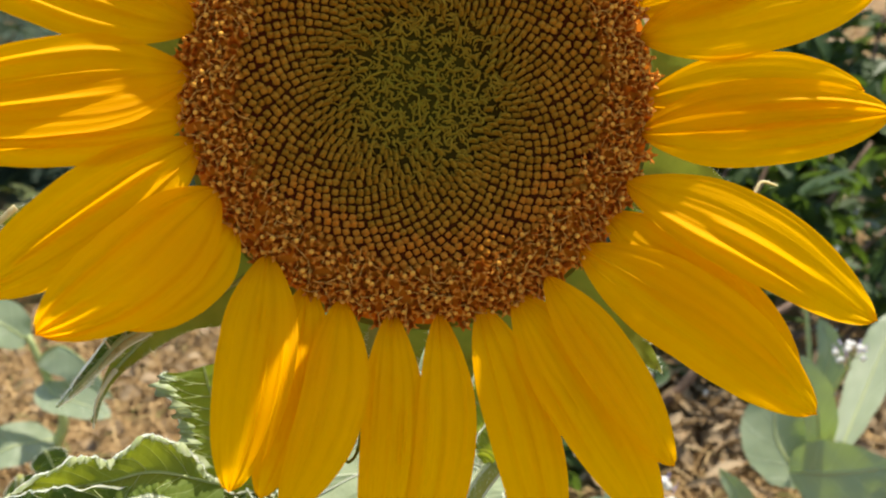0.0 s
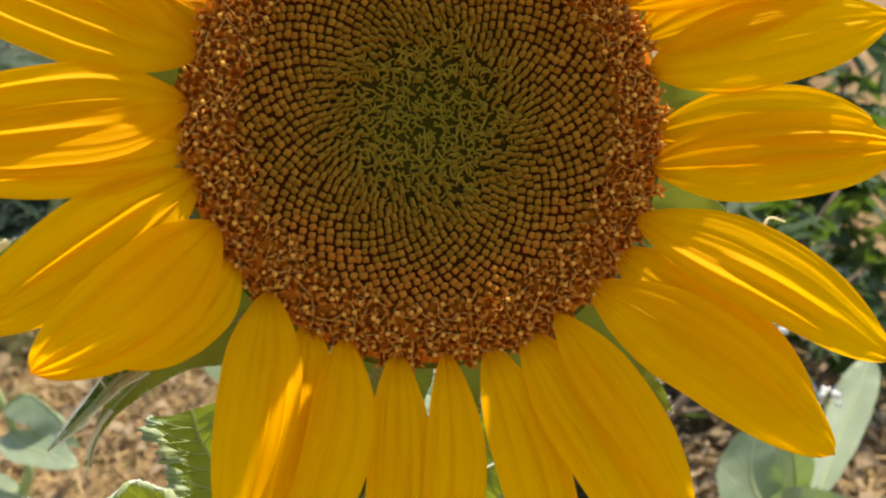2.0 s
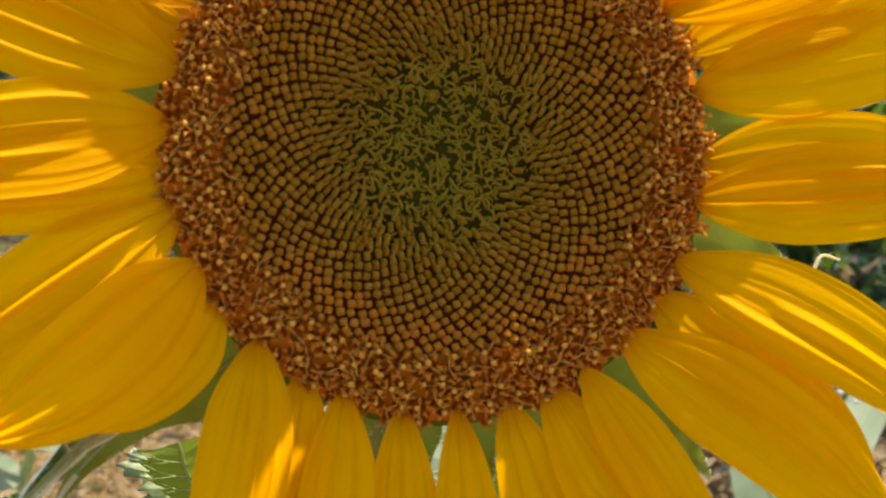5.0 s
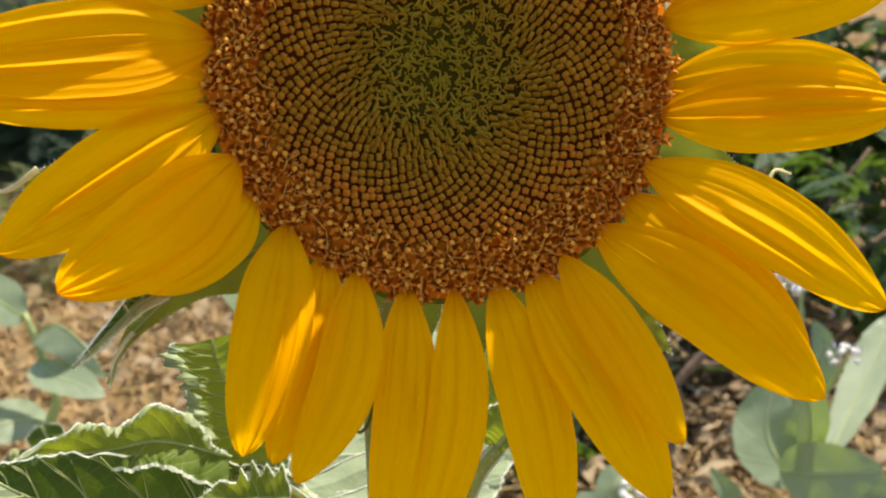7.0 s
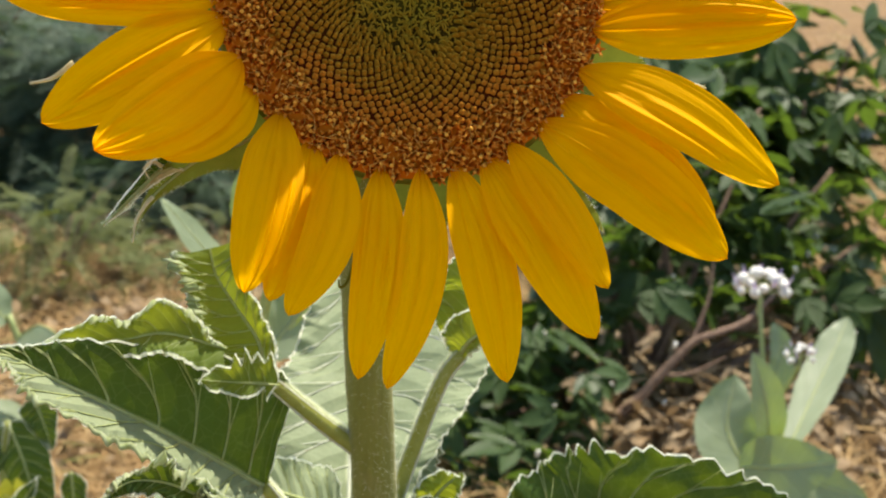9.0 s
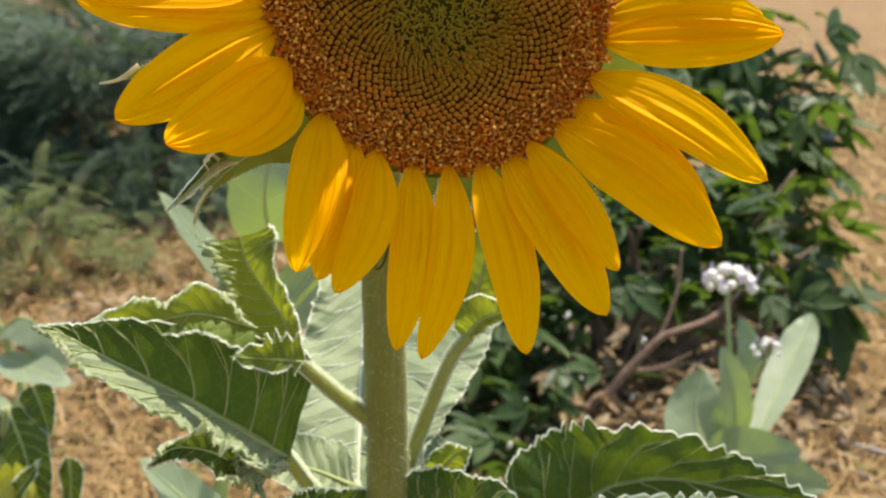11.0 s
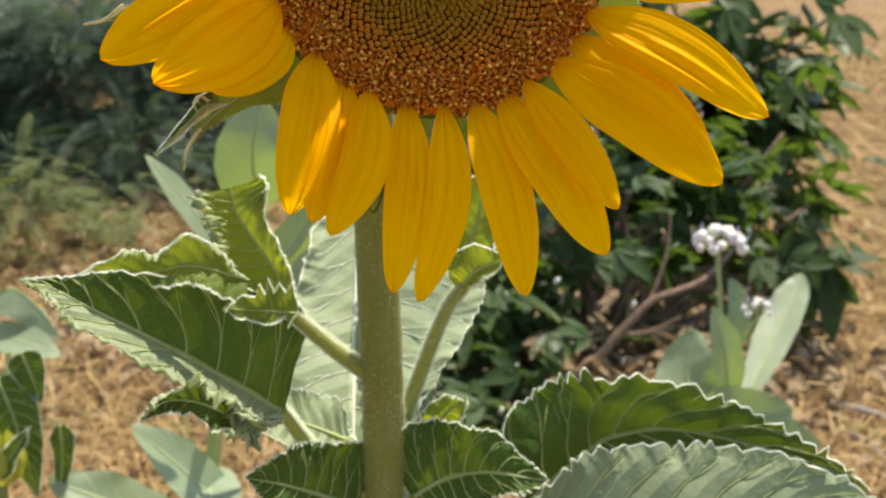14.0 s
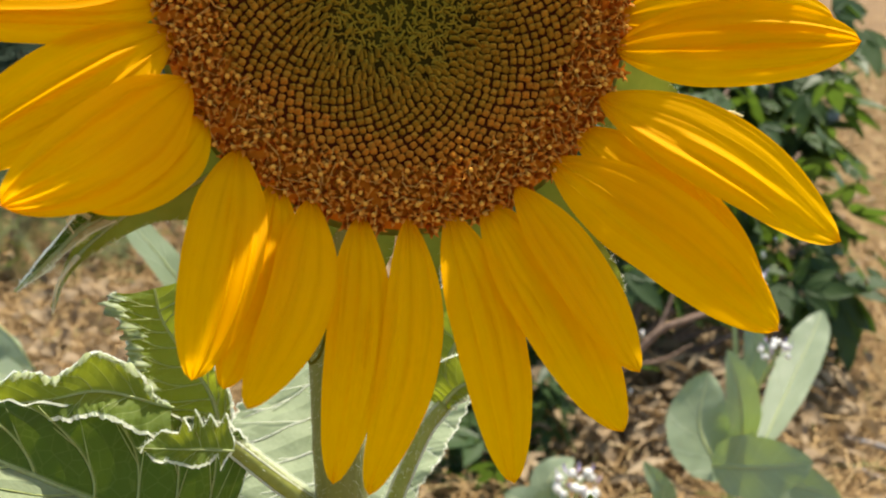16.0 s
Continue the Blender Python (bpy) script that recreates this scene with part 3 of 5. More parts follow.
def bud(scale_u, scale_v, tall):
    """One closed floret: a squat rounded bud on a square foot."""
    v, f = [], []
    for r, z in ((0.00098, -0.0012), (0.00118, 0.0003), (0.00108, 0.0011), (0.00066, 0.0017), (0.00060, 0.0022)):
        for k in range(8):
            a = math.pi * k / 4
            sq = 1.0 if k % 2 == 0 else 1.22
            v.append(Vector((r * sq * math.cos(a) * scale_u + 0.12 * max(0.0, z), r * sq * math.sin(a) * scale_v, z * tall)))
    v.append(Vector((0.0005, 0, 0.0029 * tall)))
    for i in range(4):
        f += [(i * 8 + k, i * 8 + (k + 1) % 8, i * 8 + 8 + (k + 1) % 8, i * 8 + 8 + k) for k in range(8)]
    f += [(32 + k, 32 + (k + 1) % 8, 40) for k in range(8)]
    return v, f


def curl(rnd, size):
    """One young floret of the middle: a short bent green bract."""
    a = rnd.uniform(0, 6.28)
    b = rnd.gauss(0, 1.1)
    p = Vector((0, 0, -0.0012))
    path = [p.copy()]
    d = Vector((rnd.gauss(0, 0.25), rnd.gauss(0, 0.25), 1))
    for i in range(6):
        path.append(path[-1] + d.normalized() * 0.00074 * size)
        d += Vector((math.cos(a + b * i), math.sin(a + b * i), -0.55)) * 0.9
    return tube(path, [0.00040 * size, 0.00040 * size, 0.00039 * size, 0.00037 * size, 0.00035 * size, 0.00031 * size, 0.00022 * size], 6)


def floret(rnd):
    """One open floret: tube and five pointed lobes that curl outwards."""
    v, f, uv = [], [], []
    for r, z, q in ((0.0010, -0.001, 0.1), (0.0012, 0.001, 0.25), (0.0013, 0.0024, 0.55)):
        v += [Vector((r * math.cos(math.pi * k / 5), r * math.sin(math.pi * k / 5), z)) for k in range(10)]
        uv += [(0.5, q)] * 10
    for i in range(2):
        f += [(i * 10 + k, i * 10 + (k + 1) % 10, i * 10 + 10 + (k + 1) % 10, i * 10 + 10 + k) for k in range(10)]
    for j in range(5):
        a = 2 * math.pi * j / 5 + rnd.gauss(0, 0.12)
        ln = rnd.uniform(0.0010, 0.0017)
        k = len(v)
        d, o = Vector((math.cos(a), math.sin(a), 0)), Vector((-math.sin(a), math.cos(a), 0))
        up = Vector((0, 0, 1))
        v += [d * 0.0012 + o * 0.00050 + up * 0.0023, d * 0.0012 - o * 0.00050 + up * 0.0023, d * (0.0013 + ln * 0.5) + o * 0.00024 + up * 0.0031, d * (0.0013 + ln * 0.5) - o * 0.00024 + up * 0.0031,
              d * (0.0013 + ln) + up * rnd.uniform(0.0022, 0.0032)]
        uv += [(0, 0.45), (1, 0.45), (0, 0.8), (1, 0.8), (0.5, 1.0)]
        f += [(k, k + 1, k + 3, k + 2), (k + 2, k + 3, k + 4)]
    return v, f, uv


def pollen(rnd):
    """The anther column of an open floret with its knobbed yellow tip."""
    lean = Vector((rnd.gauss(0, 0.0005), rnd.gauss(0, 0.0005), 0))
    top = Vector((0, 0, 0.0027 + rnd.uniform(0, 0.0008))) + lean
    v, f = tube([Vector((0, 0, 0.0008)), lean * 0.5 + Vector((0, 0, 0.0018)), top], [0.0004, 0.00036, 0.0003], 5)
    k = len(v)
    for i, (r, z) in enumerate(((0.00045, -0.0004), (0.00078, 0.0001), (0.00055, 0.0006))):
        v += [top + Vector((r * math.cos(math.pi * q / 3), r * math.sin(math.pi * q / 3), z)) for q in range(6)]
    v.append(top + Vector((0, 0, 0.0008)))
    for i in range(2):
        f += [(k + i * 6 + q, k + i * 6 + (q + 1) % 6, k + i * 6 + 6 + (q + 1) % 6, k + i * 6 + 6 + q) for q in range(6)]
    f += [(k + 12 + q, k + 12 + (q + 1) % 6, k + 18) for q in range(6)]
    return v, f


def stigma(rnd):
    """The forked style of an open floret: two thin arms that roll back."""
    v, f = [], []
    turn = rnd.uniform(0, 6.28)
    for sg in (0, 3.14):
        a = turn + sg + rnd.gauss(0, 0.3)
        path, d = [Vector((0, 0, 0.0018))], Vector((0.35 * math.cos(a), 0.35 * math.sin(a), 1))
        for i in range(6):
            path.append(path[-1] + d.normalized() * 0.00052)
            d += Vector((math.cos(a), math.sin(a), -0.75)) * 0.42
        tube(path, [0.00022] * 5 + [0.00018, 0.00012], 4, v, f)
    return v, f


def add(verts, faces, v, f, m):
    k = len(verts)
    verts += [m @ q for q in v]
    faces += [tuple(k + i for i in t) for t in f]


rnd = random.Random(11)
FLORETS = []
for _ in range(5):
    fv, ff, fu = floret(rnd)
    FLORETS.append(mesh_of("floret", fv, ff, FLORET, fu))
PARTS_V = [floret(rnd) for _ in range(6)]
POLL_V = [pollen(rnd) for _ in range(6)]
STIGMA_V = [stigma(rnd) for _ in range(8)]
buds_v, buds_f, curls_v, curls_f, open_v, open_f, poll_v, poll_f, style_v, style_f = ([] for _ in range(10))
TOTAL, single, closed = 2650, 0, 0
BUDS = [mesh_of("bud", *bud(1, 1, 0.95 + 0.08 * k), BUD, smooth=False) for k in range(4)]
spots = []
for n in range(2, TOTAL):
    r = RAD * math.sqrt(n / TOTAL)
    a = -n * 2.39996323
    spots.append((r, a))
for r, a in spots:
    jr, ja = (0.00018, 0.006) if r < 0.06 else (0.0005, 0.012)
    rr, aa = r + rnd.gauss(0, jr), a + rnd.gauss(0, ja)
    slope = 0.0 if r > 0.055 else -0.29 * (r / 0.055)
    m = Matrix.Translation((rr * math.cos(aa), rr * math.sin(aa), bowl(rr))) @ Matrix.Rotation(aa, 4, "Z") @ Matrix.Rotation(slope, 4, "Y")
    edge = 0.0595 + 0.003 * noise.noise(Vector((math.cos(a) * 3, math.sin(a) * 3, 2)))
    if r < 0.025 + rnd.gauss(0, 0.004):
        for extra in range(6):
            add(curls_v, curls_f, *curl(rnd, rnd.uniform(0.75, 1.2)), m @ Matrix.Translation((rnd.gauss(0, 0.0008), rnd.gauss(0, 0.0008), rnd.uniform(-0.0014, 0.0014))))
    elif r < edge:
        if r < 0.038 and rnd.random() < 0.45:
            add(curls_v, curls_f, *curl(rnd, rnd.uniform(0.8, 1.1)), m @ Matrix.Translation((0, 0, 0.0009)))
        if r < 0.041:
            k = rnd.uniform(0.55, 1.0) * min(1, (0.042 - r) / 0.012)
            add(buds_v, buds_f, *bud(1.05 + 0.72 * k, 0.90 - 0.22 * k, rnd.uniform(1.0, 1.5)), m @ Matrix.Rotation(rnd.gauss(0.5, 0.12), 4, "Z") @ Matrix.Rotation(-0.25 * k, 4, "Y"))
            if k > 0.45 and rnd.random() < 0.5:
                add(buds_v, buds_f, *bud(1.5, 0.42, rnd.uniform(1.0, 1.7)), m @ Matrix.Translation((rnd.gauss(0, 0.0009), rnd.gauss(0, 0.0009), 0)) @ Matrix.Rotation(rnd.gauss(0.5, 0.25), 4, "Z") @ Matrix.Rotation(-0.3, 4, "Y"))
        else:
            s = 0.90 + 0.17 * rnd.random()
            mb = m @ Matrix.Rotation(0.6 + rnd.gauss(0, 0.35), 4, "Z") @ Matrix.Rotation(rnd.gauss(0, 0.14), 4, "X")
            if math.sin(a) < -0.55 and r > 0.048 and closed < 290:
                closed += 1
                part("bud", BUDS[closed % 4], disc, HEAD @ mb @ Matrix.Scale(s, 4))
            else:
                add(buds_v, buds_f, *bud(s, s, rnd.uniform(0.9, 1.2)), mb)
open_uv = []
n = 0
while True:
    n += 1
    r, a = 0.00232 * math.sqrt(n), -n * 2.39996323
    edge = 0.0585 + 0.003 * noise.noise(Vector((math.cos(a) * 3, math.sin(a) * 3, 2)))
    if r > 0.0765:
        break
    if r < edge:
        continue
    out = (r - edge) / (RAD - edge)
    rr, aa = r + rnd.gauss(0, 0.0004), a + rnd.gauss(0, 0.008)
    m = Matrix.Translation((rr * math.cos(aa), rr * math.sin(aa), bowl(rr))) @ Matrix.Rotation(aa, 4, "Z") @ Matrix.Rotation(0.35 * out + rnd.gauss(0, 0.14), 4, "Y")
    m = m @ Matrix.Rotation(rnd.gauss(0, 0.2), 4, "X") @ Matrix.Rotation(rnd.uniform(0, 6.28), 4, "Z") @ Matrix.Scale(rnd.uniform(1.2, 1.5), 4)
    if math.sin(a) < -0.25 and single < 290:
        single += 1
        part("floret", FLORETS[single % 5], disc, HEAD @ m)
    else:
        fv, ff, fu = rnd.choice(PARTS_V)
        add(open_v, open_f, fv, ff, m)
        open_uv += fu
    if rnd.random() < 0.8:
        add(style_v, style_f, *rnd.choice(STIGMA_V), m @ Matrix.Scale(rnd.uniform(0.7, 1.0), 4))
    if rnd.random() < 0.75:
        add(poll_v, poll_f, *rnd.choice(POLL_V), m @ Matrix.Scale(0.85, 4))
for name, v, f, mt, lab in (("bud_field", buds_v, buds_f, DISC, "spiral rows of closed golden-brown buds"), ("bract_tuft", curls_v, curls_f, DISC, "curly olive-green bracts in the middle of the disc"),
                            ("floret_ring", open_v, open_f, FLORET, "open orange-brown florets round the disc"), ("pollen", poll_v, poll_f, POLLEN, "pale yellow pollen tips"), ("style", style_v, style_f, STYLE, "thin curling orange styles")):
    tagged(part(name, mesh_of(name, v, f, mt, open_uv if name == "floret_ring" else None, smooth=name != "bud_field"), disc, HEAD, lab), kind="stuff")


def petal_shape(s):
    rise = math.sin(0.5 * math.pi * min(1, s / 0.38)) ** 0.72
    fall = max(0.0, 1 - max(0, (s - 0.40) / 0.60) ** 2.3) ** 0.62
    return (0.08 + 0.92 * rise) * fall


def petal(angle, tu, tv, tn, width, layer=0.0, bow=0.0, crease=0.5, cup=None, seed=1, ridges=(), roll=0.0):
    rnd = random.Random(seed)
    a = radians(angle)
    base = Vector((0.0735 * math.cos(a), 0.0735 * math.sin(a), -0.0055 + layer))
    tip = Vector((tu, tv, tn + layer * 0.6))
    d = tip - base
    side = Vector((-d.y, d.x, 0)).normalized()
    nu, nv = 48, 20
    ph, deep = rnd.uniform(-0.6, 0.6), rnd.uniform(0.0004, 0.0007)
    grooves = [(w + rnd.gauss(0, 0.06), rnd.uniform(0.5, 1.0)) for w in (-0.62, -0.22, 0.18, 0.60)]
    cup = rnd.uniform(-0.05, 0.10) if cup is None else cup
    arch = rnd.uniform(0.003, 0.008)
    if ridges:
        crease = 0.0
    verts, uvs = [], []
    twist = rnd.gauss(0, 0.10)
    for i in range(nu + 1):
        s = i / nu
        p = base + d * s + side * (bow * math.sin(math.pi * s)) + Vector((0, 0, arch * math.sin(math.pi * min(1, s * 1.1))))
        along = math.sin(math.pi * min(1, s * 0.92 + 0.08)) ** 0.6
        for j in range(2 * nv + 1):
            w = j / nv - 1
            hw = 0.53 * width * petal_shape(s) * (1 + 0.02 * noise.noise(Vector((s * 7, math.copysign(3, w), seed))))
            x = w * hw
            z = 0.3 * deep * math.cos(3.5 * math.pi * w + ph + 0.5 * math.sin(3 * s)) + cup * x * w + (twist * s + roll) * x
            z -= sum(0.00048 * g * math.exp(-((w - c - 0.05 * math.sin(2.6 * s + ph)) / 0.075) ** 2) for c, g in grooves) * along
            fold = w * 1.6 - 0.25 * math.sin(2 * s + ph) + 0.4 * ph
            z += 0.0011 * crease * (max(0.0, 1 - abs(fold + 0.45) * 3.2) + max(0.0, 1 - abs(fold - 0.5) * 3.6)) * math.sin(math.pi * min(1, max(0, s - 0.12) * 1.14)) ** 0.7
            z += sum(0.001 * h * math.exp(-((w - c) / wd) ** 2) * math.sin(math.pi * min(1, max(0, (s - s0) / (s1 - s0)))) ** 0.5 for c, h, wd, s0, s1 in ridges)
            z += 0.00013 * math.cos(9.5 * math.pi * w + 2 * ph + 1.2 * math.sin(2.5 * s)) * math.sin(math.pi * s)
            z += 0.0016 * noise.noise(Vector((s * 3, w * 1.5, seed * 3.7))) * s
            verts.append(p + side * x + Vector((0, 0, z)))
            uvs.append((w * 0.5 + 0.5, s))
    m = 2 * nv + 1
    faces = [(i * m + j, i * m + j + 1, (i + 1) * m + j + 1, (i + 1) * m + j) for i in range(nu) for j in range(m - 1)]
    return part("petal", mesh_of("petal", verts, faces, PETAL, uvs), flower, HEAD)


PETALS = [
    (164, -0.158, 0.053, 0.016, 0.033, 0.002, 0.0, 1.2), (155, -0.146, 0.074, 0.000, 0.032, -0.001, 0.0),
    (175.5, -0.152, -0.006, 0.022, 0.028, 0.001, 0.000, 1.4), (184.5, -0.151, -0.012, 0.020, 0.028, -0.002, 0.000),
    (192.5, -0.1354, -0.0600, 0.0180, 0.0270, 0.000, 0.0005, 1.0), (205.5, -0.1150, -0.0715, 0.033, 0.0285, 0.003, 0.0035, 1.3, -0.10), (213, -0.095, -0.0715, 0.020, 0.024, -0.002, 0.002),
    (225.5, -0.0650, -0.1205, 0.0245, 0.0225, 0.002, 0.0016, 1.0), (237.6, -0.0563, -0.1236, 0.024, 0.0185, -0.002, 0.0028), (247, -0.0496, -0.1288, 0.027, 0.0190, 0.001, 0.0050),
    (259.7, -0.0248, -0.1521, 0.023, 0.0182, 0.000, 0.0024), (271.7, -0.0143, -0.1558, 0.021, 0.0175, 0.0015, 0.0056),
    (282.4, 0.0306, -0.1548, 0.018, 0.0210, 0.000, 0.0024), (292.2, 0.0618, -0.1386, 0.030, 0.0235, -0.002, 0.0000), (300.4, 0.0653, -0.1203, 0.032, 0.0175, 0.003, 0.0006),
    (312.2, 0.1156, -0.1096, 0.021, 0.0262, 0.001, 0.0020, 0.5, -0.02), (323.5, 0.115, -0.097, 0.013, 0.0240, -0.003, 0.001), (332.5, 0.1365, -0.0815, 0.020, 0.0250, 0.003, 0.0030, 1.8, 0.05),
    (346, 0.149, -0.016, 0.012, 0.0265, 0.002, 0.0, 1.2), (354, 0.145, -0.007, 0.005, 0.0260, -0.002, 0.0),
    # The petals at 32.5 and 89 are added out of view to block sun.
    (10.5, 0.148, 0.026, 0.012, 0.0265, 0.002, 0.0), (19, 0.140, 0.050, 0.014, 0.0280, -0.002, 0.0), (29, 0.148, 0.078, 0.0355, 0.0320, 0.001, 0.0), (32.5, 0.134, 0.098, 0.041, 0.0280, -0.001, 0.0), (89, 0.002, 0.148, 0.016, 0.0280, -0.004, 0.0),
]
# Unseen upper petals; rise and spacing are set to shape sun streaks lower down.
UPPER_RISE = (0.041, 0.038, 0.037, 0.0365, 0.0365, 0.0395, 0.0390, 0.0365, 0.0370, 0.0120, 0.006, -0.004)
for k, a in enumerate((36, 44.5, 61.5, 69.5, 80.0, 98.5, 107.5, 114, 121, 130, 138, 147)):
    rr = random.Random(k + 70)
    tip_a, tip_r = radians(a + rr.gauss(0, 0.7)), 0.150 + rr.gauss(0, 0.006)
    PETALS.append((a, tip_r * math.cos(tip_a), tip_r * math.sin(tip_a), UPPER_RISE[k], 0.030, 0.002 * (-1) ** k, 0.0))
# sharp folds on single petals: place across, height in millimetres, half width, start and end along
RIDGES = {
    155: ((-0.4, 1.5, 0.10, 0.2, 0.9), (0.1, 1.8, 0.10, 0.25, 0.8), (0.5, 1.6, 0.10, 0.15, 0.9)), 147: ((-0.6, 1.2, 0.09, 0.15, 0.9), (0.1, 1.6, 0.09, 0.2, 0.8), (0.5, 1.6, 0.09, 0.15, 0.8)),
    164: ((-0.6, 2.4, 0.07, 0.2, 0.8), (-0.2, 2.4, 0.09, 0.12, 0.8), (0.25, 2.4, 0.09, 0.10, 0.7), (0.65, 2.0, 0.08, 0.2, 0.8)), 175.5: ((-0.65, 1.9, 0.07, 0.15, 1.0), (-0.2, 1.6, 0.06, 0.2, 0.9), (0.3, 1.9, 0.06, 0.25, 1.0)),
    184.5: ((0.2, 1.6, 0.06, 0.2, 0.9), (0.65, 1.9, 0.08, 0.2, 0.8)), 192.5: ((-0.12, 3.6, 0.07, 0.12, 0.85), (0.35, 1.4, 0.05, 0.08, 0.3), (0.1, 1.3, 0.05, 0.78, 0.97)),
    205.5: ((-0.6, 2.1, 0.07, 0.1, 1.0), (-0.15, 1.6, 0.07, 0.72, 1.05), (0.25, 2.2, 0.09, 0.6, 1.05), (0.6, 2.2, 0.09, 0.5, 1.05)),
    225.5: ((0.28, 3.0, 0.055, 0.3, 1.0), (0.68, 3.0, 0.055, 0.35, 0.9), (0.0, 1.3, 0.05, 0.2, 0.34)), 237.6: ((-0.3, 2.1, 0.08, 0.1, 0.6),), 247: ((-0.6, 1.3, 0.06, 0.2, 0.5),),
    259.7: ((0.35, 1.6, 0.05, 0.33, 0.58),), 271.7: ((0.0, 0.6, 0.1, 0.2, 0.8),), 282.4: ((0.0, 0.6, 0.1, 0.2, 0.8),), 292.2: ((-0.72, 2.2, 0.09, 0.3, 0.66), (-0.35, 1.6, 0.05, 0.35, 0.5)), 300.4: ((0.1, 0.6, 0.1, 0.2, 0.8),),
    312.2: ((0.45, 1.3, 0.05, 0.66, 0.86),), 332.5: ((-0.6, 2.7, 0.11, 0.12, 0.76), (-0.12, 2.4, 0.10, 0.3, 0.78)), 346: ((0.45, 1.9, 0.09, 0.35, 1.0), (0.0, 1.6, 0.06, 0.4, 1.0), (-0.6, 1.6, 0.06, 0.4, 1.0)),
    354: ((0.2, 1.9, 0.08, 0.3, 1.0),),
}
# petals turned a little about their length
ROLL = {312.2: 0.20, 164: 0.10, 155: 0.18, 147: 0.14}
for k, row in enumerate(PETALS):
    petal(*row, seed=k + 1, ridges=RIDGES.get(row[0], ()), roll=ROLL.get(row[0], 0.0))


def sepal(angle, tip, width, seed, curl_tip=0.0, dry=False):
    """A green bract behind the petals; tip in the head's own axes."""
    a = radians(angle)
    base = Vector((0.070 * math.cos(a), 0.070 * math.sin(a), -0.016))
    tip = Vector(tip)
    mid = base.lerp(tip, 0.5) + Vector((0, 0, -0.006))
    mids = [base, mid, base.lerp(tip, 0.8) + Vector((0, 0, -0.002)), tip]
    v, f, uv, rows, pts = blade(mids, (0, 0, 1), width / 2, width / 2, 12, 12, shape=lambda s: (1 - s) ** 0.9 * (0.75 + 0.5 * min(1, s * 3)) if s < 1 else 0.0, nu=18, nv=4, seed=seed, wave=0.001)
    ob = part("bract", mesh_of("bract", v, f, SEPAL, uv), flower, HEAD)
    ev, ef = [], []
    for col in (0, -1):
        hairs(ev, ef, [r[col] for r in rows], 0.0001, 160, 0.0018, seed)
    part("down", mesh_of("down", ev, ef, HAIR), ob, HEAD)
    return ob


for k, (ang, tip, w) in enumerate(((188, (-0.137, -0.040, -0.010), 0.012), (339, (0.112, -0.040, -0.030), 0.034), (168, (-0.128, 0.031, -0.004), 0.022),
                                   (252, (-0.036, -0.100, -0.020), 0.014), (266, (-0.008, -0.098, -0.022), 0.014), (277, (0.013, -0.100, -0.022), 0.014), (307, (0.078, -0.098, -0.014), 0.018),
                                   (234, (-0.064, -0.085, -0.026), 0.022), (290, (0.040, -0.100, -0.024), 0.014), (3, (0.122, 0.006, -0.01), 0.022), (24, (0.11, 0.05, -0.01), 0.022))):
    sepal(ang, tip, w, k + 40)
# the long bent bract below the petals, and its withered tip
v, f, uv, rows, pts = blade([(-0.050, -0.052, -0.018), (-0.066, -0.063, -0.012), (-0.080, -0.0690, -0.005), (-0.0925, -0.0785, 0.000), (-0.1010, -0.0885, 0.005), (-0.1050, -0.1005, 0.008)], (0, 0, 1), 0.0200, 0.0165, 10, 16,
                            shape=lambda s: max(0.022, (1 - s) ** 1.5) * (0.8 + 0.2 * min(1, s * 4)), nu=40, nv=5, seed=44, wave=0.0012, rough=0.0006)
long_bract = part("bract", mesh_of("bract", v, f, SEPAL, uv), flower, HEAD, "long bent green bract with a thread-like tip")
ev, ef = [], []
for col in (0, -1):
    hairs(ev, ef, [r[col] for r in rows], 0.0001, 260, 0.0018, 45 + col)
part("down", mesh_of("down", ev, ef, HAIR), long_bract, HEAD)
rv, rf = tube(pts, taper(len(pts) - 1, 0.0008, 0.0004), 5)
part("rib", mesh_of("rib", rv, rf, RIB), long_bract, HEAD)
for k in range(9):
    a = 38 + k * 14
    sepal(a, (0.118 * math.cos(radians(a + 3)), 0.118 * math.sin(radians(a + 3)), -0.012), 0.022, k + 60)


def tendril(points, radius, material, label):
    path = [HEAD @ p for p in spline([Vector(p) for p in points], 20)]
    v, f = tube(path, taper(20, radius, radius * 0.35), 6)
    hairs(v, f, path, radius * 0.6, 120, 0.0015, 4)
    part("bract_tip", mesh_of("bract_tip", v, f, material), flower, label=label)


tendril([(0.106, -0.036, -0.030), (0.112, -0.0405, -0.031), (0.119, -0.039, -0.032), (0.123, -0.034, -0.033), (0.129, -0.0355, -0.033)], 0.0011, CREAM, "withered curling bract tip")
tendril([(-0.128, -0.034, -0.006), (-0.136, -0.040, -0.006), (-0.144, -0.042, -0.006)], 0.0012, CREAM, "withered pale bract tip")
tendril([(-0.100, 0.026, -0.008), (-0.115, 0.030, -0.006), (-0.135, 0.034, -0.004), (-0.155, 0.036, -0.004)], 0.0013, CREAM, "withered pale bract tip")
